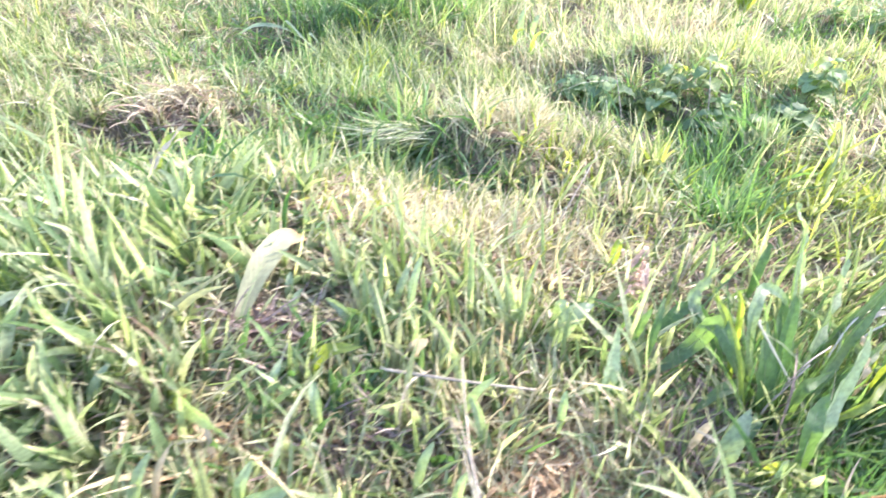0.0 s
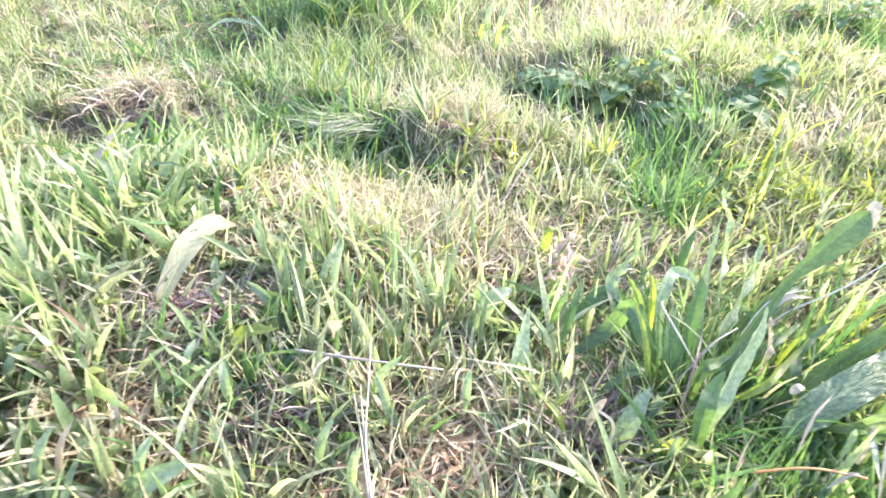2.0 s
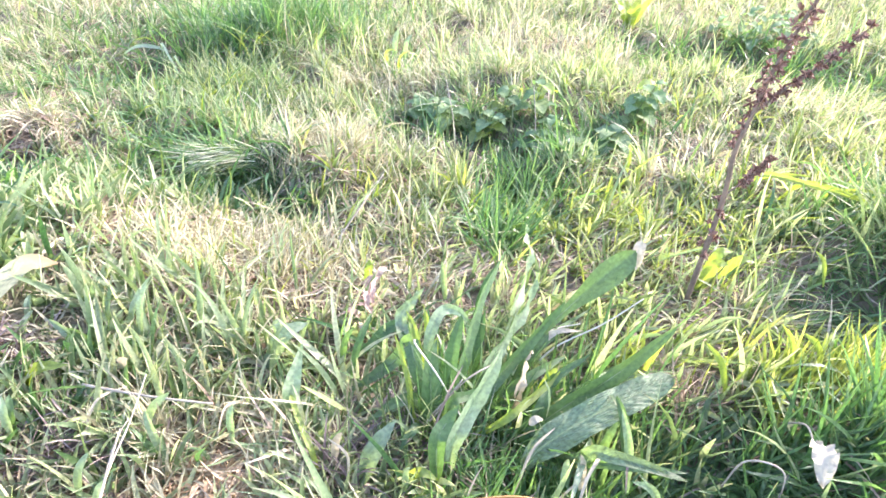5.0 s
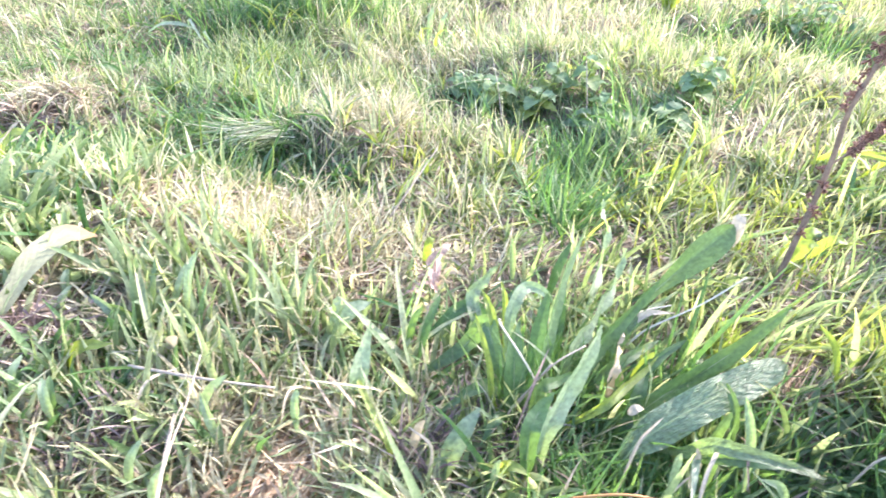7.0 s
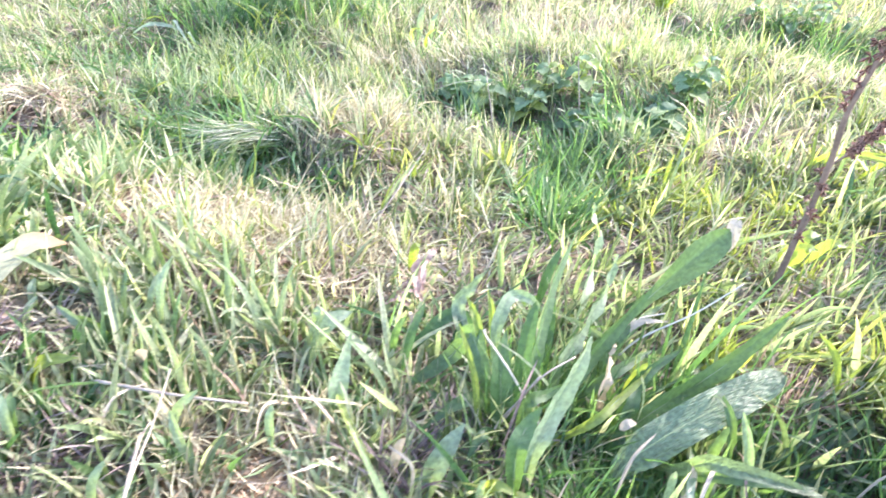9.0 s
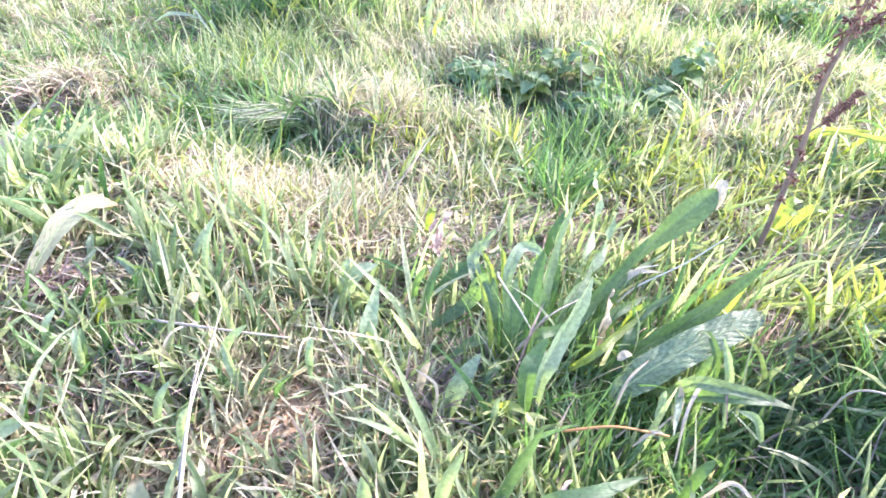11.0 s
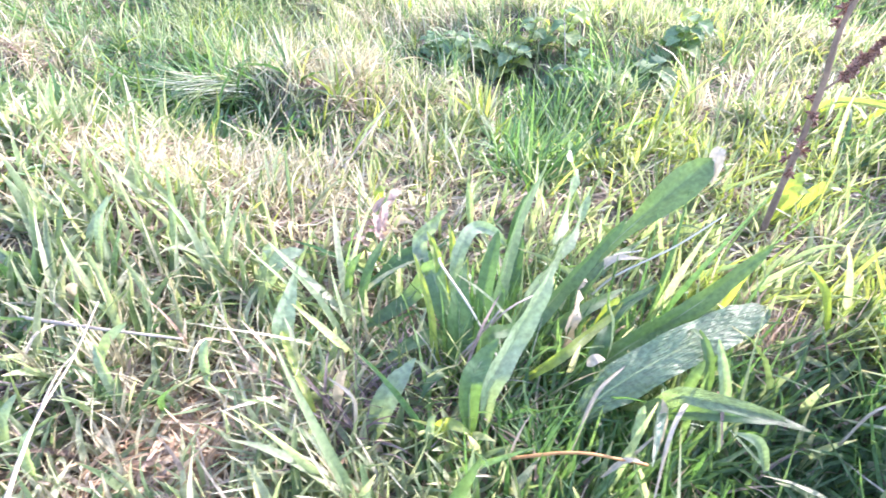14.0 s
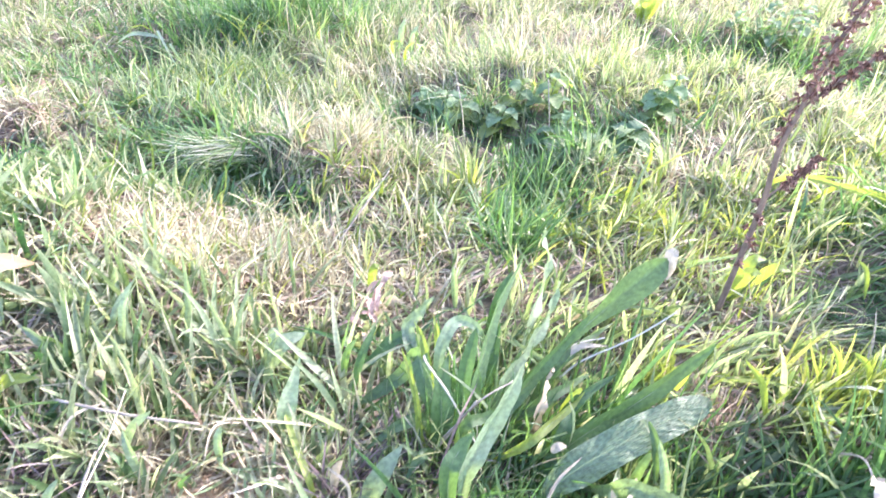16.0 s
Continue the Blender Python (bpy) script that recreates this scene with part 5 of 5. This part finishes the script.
for n, (pts, w, mat) in enumerate(BLADES):
    tagged(leaf(pts, w, mat, None, "grass_blade", False, shape="strap" if n % 3 else "lance", fold=0.3 + 0.05 * (n % 4), ripple=0.05, face=(0.3 - 0.15 * (n % 5), -0.8, 0.7),
                twist=-40 + 20 * (n % 5), count=14, across=4, seed=300 + n), WORDS[mat], "grass blade", "blades that stand out")

for n, (pts, w, mat) in enumerate([
    ([(0.548, 0.372, -0.02), (0.535, 0.335, 0.02), (0.51, 0.30, 0.02), (0.491, 0.259, -0.01)], 0.0039, M_PAPER),
    ([(0.509, 0.233, -0.02), (0.53, 0.231, 0.01), (0.547, 0.211, 0.005)], 0.0044, M_PAPER),
    ([(0.58, 0.372, -0.02), (0.562, 0.336, 0.015), (0.553, 0.30, 0.0)], 0.0033, M_RUST),
    ([(0.458, 0.282, -0.01), (0.475, 0.286, 0.006), (0.492, 0.287, 0.0)], 0.0044, M_PAPER),
    ([(0.394, 0.246, -0.01), (0.383, 0.23, 0.006), (0.375, 0.211, 0.0)], 0.0039, M_RUST),
    ([(0.441, 0.31, -0.02), (0.46, 0.336, 0.02), (0.487, 0.358, 0.03)], 0.0033, M_PAPER),
    ([(0.347, 0.365, -0.02), (0.37, 0.405, 0.02), (0.391, 0.448, 0.03)], 0.0028, M_RUST),
    ([(-0.462, 0.79, 0.0), (-0.452, 0.808, 0.035), (-0.434, 0.845, 0.062), (-0.408, 0.88, 0.09)], 0.014, M_PAPER),
    ([(-0.24, 0.40, -0.01), (-0.225, 0.36, 0.02), (-0.19, 0.345, 0.01)], 0.0039, M_RUST),
    ([(-0.04, 0.36, -0.02), (-0.03, 0.40, 0.02), (-0.005, 0.43, 0.015)], 0.0033, M_PAPER),
    ([(-0.1, 0.44, -0.02), (-0.085, 0.41, 0.015), (-0.06, 0.39, 0.0)], 0.0033, M_RUST),
    ([(0.14, 0.43, -0.02), (0.12, 0.40, 0.015), (0.115, 0.365, 0.0)], 0.0028, M_PAPER),
]):
    tagged(leaf(pts, w, mat, None, "grass_blade", False, shape="strap", fold=0.5, ripple=0.12, twist=40 - 25 * (n % 4), count=14, across=4, seed=500 + n),
           "curled withered brownish grass blade" if mat is M_RUST else "curled bleached grass blade lying over others", "grass blade", "withered blades")

# leaves over the far hollow and by the far straw
for pts, w, mat, words in [
    ([(-0.58, 1.72, -0.03), (-0.52, 1.70, 0.0), (-0.46, 1.68, 0.004), (-0.41, 1.66, -0.004)], 0.015, M_DOCK_PALE, "broad grey-green leaf bent over a hollow"),
    ([(-0.45, 1.70, -0.03), (-0.42, 1.64, 0.03), (-0.35, 1.52, 0.02), (-0.29, 1.42, 0.01)], 0.006, M_DOCK_PALE, "long pale blade arching over a hollow"),
    ([(-0.34, 1.56, -0.03), (-0.33, 1.50, 0.04), (-0.29, 1.44, 0.03)], 0.007, M_DOCK_PALE, "long pale blade arching over a hollow"),
    # the shine of the two far leaves is put into their pale colour
    ([(0.22, 1.74, -0.05), (0.225, 1.75, 0.0), (0.235, 1.77, 0.03)], 0.018, M_DOCK_PALE, "leaf coloured pale for its shine, standing in far grass"),
    ([(0.25, 1.72, -0.05), (0.26, 1.72, 0.0), (0.275, 1.74, 0.02)], 0.015, M_DOCK_PALE, "leaf coloured pale for its shine, standing in far grass"),
    ([(0.2, 1.68, -0.05), (0.205, 1.67, -0.01), (0.23, 1.66, 0.0)], 0.014, M_DOCK_LIME, "yellow-green leaf beside far dry grass"),
    ([(0.24, 1.62, -0.05), (0.25, 1.60, 0.0), (0.27, 1.585, 0.02)], 0.016, M_DOCK_LIME, "yellow-green leaf beside far dry grass"),
    ([(0.3, 1.66, -0.05), (0.29, 1.64, -0.01), (0.27, 1.62, 0.005)], 0.012, M_DOCK_LIME, "yellow-green leaf beside far dry grass"),
    ([(0.74, 1.03, -0.05), (0.735, 1.02, 0.01), (0.725, 1.0, 0.035)], 0.010, M_DOCK_LIME, "small glowing yellow-green leaf in grass"),
]:
    tagged(leaf(pts, w, mat, None, "small_leaf", False, shape="lance", fold=0.25, ripple=0.06, count=14, across=4, seed=int(1000 * w)), words, "leaf")

# a withered clump, low in the straw
rust = tagged(empty("withered_clump", (0.262, 0.59, -0.04)), "withered pinkish-brown papery leaves flattened in straw", "plant")
for n in range(16):
    a = n * 2.4
    c = Vector((0.262 + 0.022 * math.cos(a) * (n % 4) / 3, 0.592 + 0.034 * math.sin(a) * (n % 4) / 3, -0.012 + 0.012 * (n % 3)))
    d = Vector((math.cos(a * 1.7), math.sin(a * 1.7), 0))
    leaf([c, c + d * 0.012 + Vector((0, 0, 0.012)), c + d * 0.028 + Vector((0, 0, 0.009))], 0.006 + 0.0016 * (n % 4), M_PAPER if n % 3 == 0 else M_RUST, rust, rib=False,
         shape="lance", fold=0.6, ripple=0.2, twist=70, count=12, across=4, seed=70 + n)


def stem(points, r0, r1, material, label, name="dry_stem", knots=0.25):
    return tagged(part(name, tube(points, r0, r1, 20, 7, knots), material), label, "stem")


stem([(-0.06, 0.430, 0.016), (0.034, 0.404, 0.026), (0.104, 0.400, 0.018)], 0.0018, 0.0011, M_STEM, "thin pale grey twig lying across grass")
stem([(0.062, 0.18, 0.028), (0.04, 0.27, 0.034), (0.026, 0.34, 0.034), (0.02, 0.375, 0.024)], 0.0011, 0.0006, M_STEM, "long straw stem lying in the grass")
stem([(0.048, 0.22, 0.03), (0.026, 0.32, 0.03), (0.014, 0.365, 0.02)], 0.001, 0.0006, M_STEM, "straw stem lying beside another")
stem([(0.39, 0.292, 0.0), (0.44, 0.29, 0.01), (0.492, 0.285, 0.002)], 0.0014, 0.0011, M_ORANGE, "orange-brown dead stem on the ground")
stem([(0.44, 0.46, -0.01), (0.482, 0.50, 0.014), (0.51, 0.515, 0.021), (0.545, 0.525, 0.021)], 0.0013, 0.0008, M_STRAWSTEM, "pale straw stem crossing the broad leaves")
stem([(0.49, 0.49, -0.01), (0.515, 0.5, 0.008), (0.568, 0.505, 0.04), (0.615, 0.515, 0.073)], 0.0013, 0.0008, M_STRAWSTEM, "pale straw stem crossing the broad leaves")
stem([(0.334, 0.443, 0.076), (0.337, 0.44, 0.068), (0.363, 0.425, 0.03), (0.396, 0.39, -0.02)], 0.0012, 0.0009, M_STRAWSTEM, "white dead stem slanting across broad leaves")
stem([(0.335, 0.385, -0.04), (0.349, 0.4, -0.012), (0.368, 0.41, 0.008), (0.389, 0.42, 0.035)], 0.0014, 0.0009, M_STEM, "grey dead stem between broad leaves")
stem([(0.35, 0.403, -0.02), (0.392, 0.43, 0.02), (0.43, 0.452, 0.028)], 0.0012, 0.0009, M_STEM, "grey dead stem between broad leaves")
stem([(0.765, 0.40, -0.02), (0.755, 0.36, 0.03), (0.745, 0.328, 0.04)], 0.0013, 0.0009, M_STEM, "thin stalk of a dry leaf")
tagged(leaf([(0.747, 0.332, 0.04), (0.744, 0.31, 0.044), (0.736, 0.286, 0.03)], 0.024, M_PAPER, None, "dead_leaf", False, shape="oval", fold=0.5, ripple=0.16, twist=50, face=(0.2, -0.6, 1.0), seed=80),
       "curled white dry leaf on a thin stalk", "leaf")
stem([(0.668, 0.325, -0.03), (0.672, 0.318, 0.025), (0.688, 0.306, 0.042), (0.702, 0.298, 0.036), (0.705, 0.292, 0.01)], 0.0012, 0.0008, M_STEM, "dead grass stem bent into a hoop")
stem([(-0.56, 0.93, 0.03), (-0.47, 0.925, 0.062), (-0.38, 0.935, 0.06)], 0.0012, 0.0009, M_STALK, "thin dark twig lying level in the grass")
stem([(0.395, 1.209, -0.06), (0.386, 1.25, 0.0), (0.372, 1.294, 0.06)], 0.0013, 0.0008, M_STEM, "thin pale upright dead stem")
stem([(0.573, 1.19, -0.07), (0.575, 1.21, -0.02), (0.568, 1.24, 0.06)], 0.0014, 0.0009, M_STEM, "thin pale upright dead stem")
stem([(0.19, 0.77, -0.02), (0.235, 0.835, 0.02), (0.262, 0.875, 0.045)], 0.0015, 0.0009, M_STEM, "pale leaning straw stem")
stem([(0.055, 0.2, 0.03), (0.036, 0.29, 0.036), (0.03, 0.36, 0.034), (0.028, 0.42, 0.045)], 0.0012, 0.0007, M_STEM, "pinkish straw stem lying beside another")


# ---------------------------------------------------------------- tall dead seed stalk
def seed_cluster(centre, size, count, seed):
    """A whorl of small three-winged dry husks that spring from one point."""
    local = random.Random(seed)
    bm = bmesh.new()
    core = bm.verts.new(Vector(centre))
    for _ in range(count):
        axis = Vector((local.gauss(0, 1), local.gauss(0, 1), local.gauss(0, 1) - 0.3)).normalized()
        c = Vector(centre) + axis * size * local.uniform(0.45, 1.0)
        u = axis.orthogonal().normalized()
        v = axis.cross(u)
        length, wide = local.uniform(0.003, 0.005), local.uniform(0.0018, 0.003)
        top = bm.verts.new(c + axis * length)
        for k in range(3):
            a = 2.094 * k
            out = (u * math.cos(a) + v * math.sin(a)) * wide
            e = bm.verts.new(c + out + axis * length * 0.2)
            f = bm.verts.new(c + out * 0.6 - axis * length * 0.5)
            bm.faces.new((core, f, e, top))
    return bm


stalk_line = [(0.728, 0.628, -0.06), (0.733, 0.632, 0.02), (0.738, 0.636, 0.085), (0.741, 0.64, 0.15), (0.737, 0.641, 0.21), (0.745, 0.643, 0.26),
              (0.755, 0.646, 0.315), (0.773, 0.65, 0.37), (0.795, 0.655, 0.43), (0.81, 0.66, 0.49)]
branch_low = [(0.741, 0.64, 0.145), (0.762, 0.64, 0.168), (0.787, 0.641, 0.198)]
branch_high = [(0.747, 0.643, 0.262), (0.775, 0.644, 0.29), (0.812, 0.646, 0.322), (0.85, 0.65, 0.36)]
stalk = tagged(empty("dock_stalk", (0.728, 0.628, -0.06)), "tall dead reddish-brown dock stalk with dry seed clusters", "plant")
part("stem", tube(stalk_line, 0.0042, 0.0016, 40, 9, 0.15), M_STALK, stalk)
part("branch", tube(branch_low, 0.0015, 0.0008, 14, 7, 0.2), M_STALK, stalk)
part("branch", tube(branch_high, 0.0017, 0.0008, 18, 7, 0.2), M_STALK, stalk)
main, low_b, high_b = curve_through(stalk_line, 100), curve_through(branch_low, 20), curve_through(branch_high, 20)
knot = 0
for k in list(range(17, 33, 2)) + list(range(46, 57, 3)) + [k for k in range(57, 101) if k % 6 != 3]:
    p = main[k]
    knot += 1
    far_out = 0.007 if k < 33 or k > 56 else 0.005
    off = Vector((far_out * math.cos(k * 2.1), far_out * math.sin(k * 2.1), 0))
    part("seed_head", seed_cluster(p + off, 0.0085 if k > 56 else 0.0065, 10, knot), M_SEED, stalk)
for line, first in ((low_b, 8), (high_b, 4)):
    for k in range(first, 21):
        knot += 1
        part("seed_head", seed_cluster(line[k] + Vector((0, 0, 0.003 * (-1) ** k)), 0.005, 12, knot), M_SEED, stalk)


# ---------------------------------------------------------------- nettles
def nettle(x, y, height, turn, size, seed, label, lit_colour_share=0.35):
    local = random.Random(seed)
    z = float(soil(x, y))
    ob = tagged(empty("nettle", (x, y, z)), label, "plant", "nettles in the meadow")
    lean = Vector((local.uniform(-0.25, 0.35), local.uniform(-0.3, 0.1), 1))
    top = Vector((x, y, z)) + lean * height
    line = [(x, y, z - 0.01), tuple(Vector((x, y, z)).lerp(top, 0.5) + Vector((0.004, 0.004, 0))), tuple(top)]
    part("stem", tube(line, 0.0022, 0.0012, 10, 6), M_GREENSTEM, ob)
    pairs = 4
    for k in range(pairs):
        s = 0.35 + 0.62 * k / (pairs - 1)
        p = Vector(line[0]).lerp(top, s)
        for half in range(2):
            a = turn + k * math.pi / 2 + half * math.pi + local.uniform(-0.3, 0.3)
            d = Vector((math.cos(a), math.sin(a), 0))
            length = size * (1.0 - 0.45 * max(0, s - 0.6) / 0.4) * local.uniform(0.8, 1.15)
            pts = [p, p + d * length * 0.25 + Vector((0, 0, 0.006)), p + d * length * 0.65 + Vector((0, 0, 0.004)), p + d * length - Vector((0, 0, length * local.uniform(0.0, 0.25)))]
            # some leaves take the lime colour, as if the sun were on them
            leaf(pts, length * 0.72, M_DOCK_LIME if local.random() < lit_colour_share else M_NETTLE, ob, rib=False, shape="oval", fold=0.25, ripple=0.04, face=tuple(Vector((0, 0, 1)) + d * 0.2), teeth=1, count=18, across=4, seed=seed * 50 + k * 2 + half)
    return ob


for n, (x, y, h, size, lit_colour_share) in enumerate([
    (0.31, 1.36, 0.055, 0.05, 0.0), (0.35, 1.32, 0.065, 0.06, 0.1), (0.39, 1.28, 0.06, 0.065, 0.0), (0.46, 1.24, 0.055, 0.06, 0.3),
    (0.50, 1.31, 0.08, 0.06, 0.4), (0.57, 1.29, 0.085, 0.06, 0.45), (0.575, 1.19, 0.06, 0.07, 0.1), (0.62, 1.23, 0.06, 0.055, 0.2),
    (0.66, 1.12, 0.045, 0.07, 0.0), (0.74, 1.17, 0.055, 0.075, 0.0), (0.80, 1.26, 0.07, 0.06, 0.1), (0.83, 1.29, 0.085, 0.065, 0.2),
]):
    nettle(x, y, h, n * 1.3, size, 100 + n, "dark green nettle with toothed leaves in grass", lit_colour_share)
for n, (x, y, h, size) in enumerate([(1.42, 2.1, 0.1, 0.07), (1.54, 2.12, 0.12, 0.075), (1.6, 2.2, 0.11, 0.07), (1.48, 2.22, 0.12, 0.075), (1.68, 2.1, 0.08, 0.07), (1.34, 2.14, 0.07, 0.06)]):
    nettle(x, y, h, n * 1.7, size, 140 + n, "leafy dark green weed at a shaded hollow", lit_colour_share=0.0)

glow_plant = tagged(empty("broad_plant", (1.02, 2.12, float(soil(1.02, 2.12)))), "sunlit yellow-green rosette of broad leaves far back", "plant")
for n in range(7):
    a = n * 0.9
    c = Vector((1.02, 2.12, float(soil(1.02, 2.12))))
    d = Vector((math.cos(a), math.sin(a), 0))
    leaf([c, c + d * 0.03 + Vector((0, 0, 0.06)), c + d * 0.07 + Vector((0, 0, 0.11 - 0.012 * (n % 3)))], 0.034, M_DOCK_LIME, glow_plant, rib=False, shape="lance", fold=0.25, ripple=0.06, seed=200 + n)
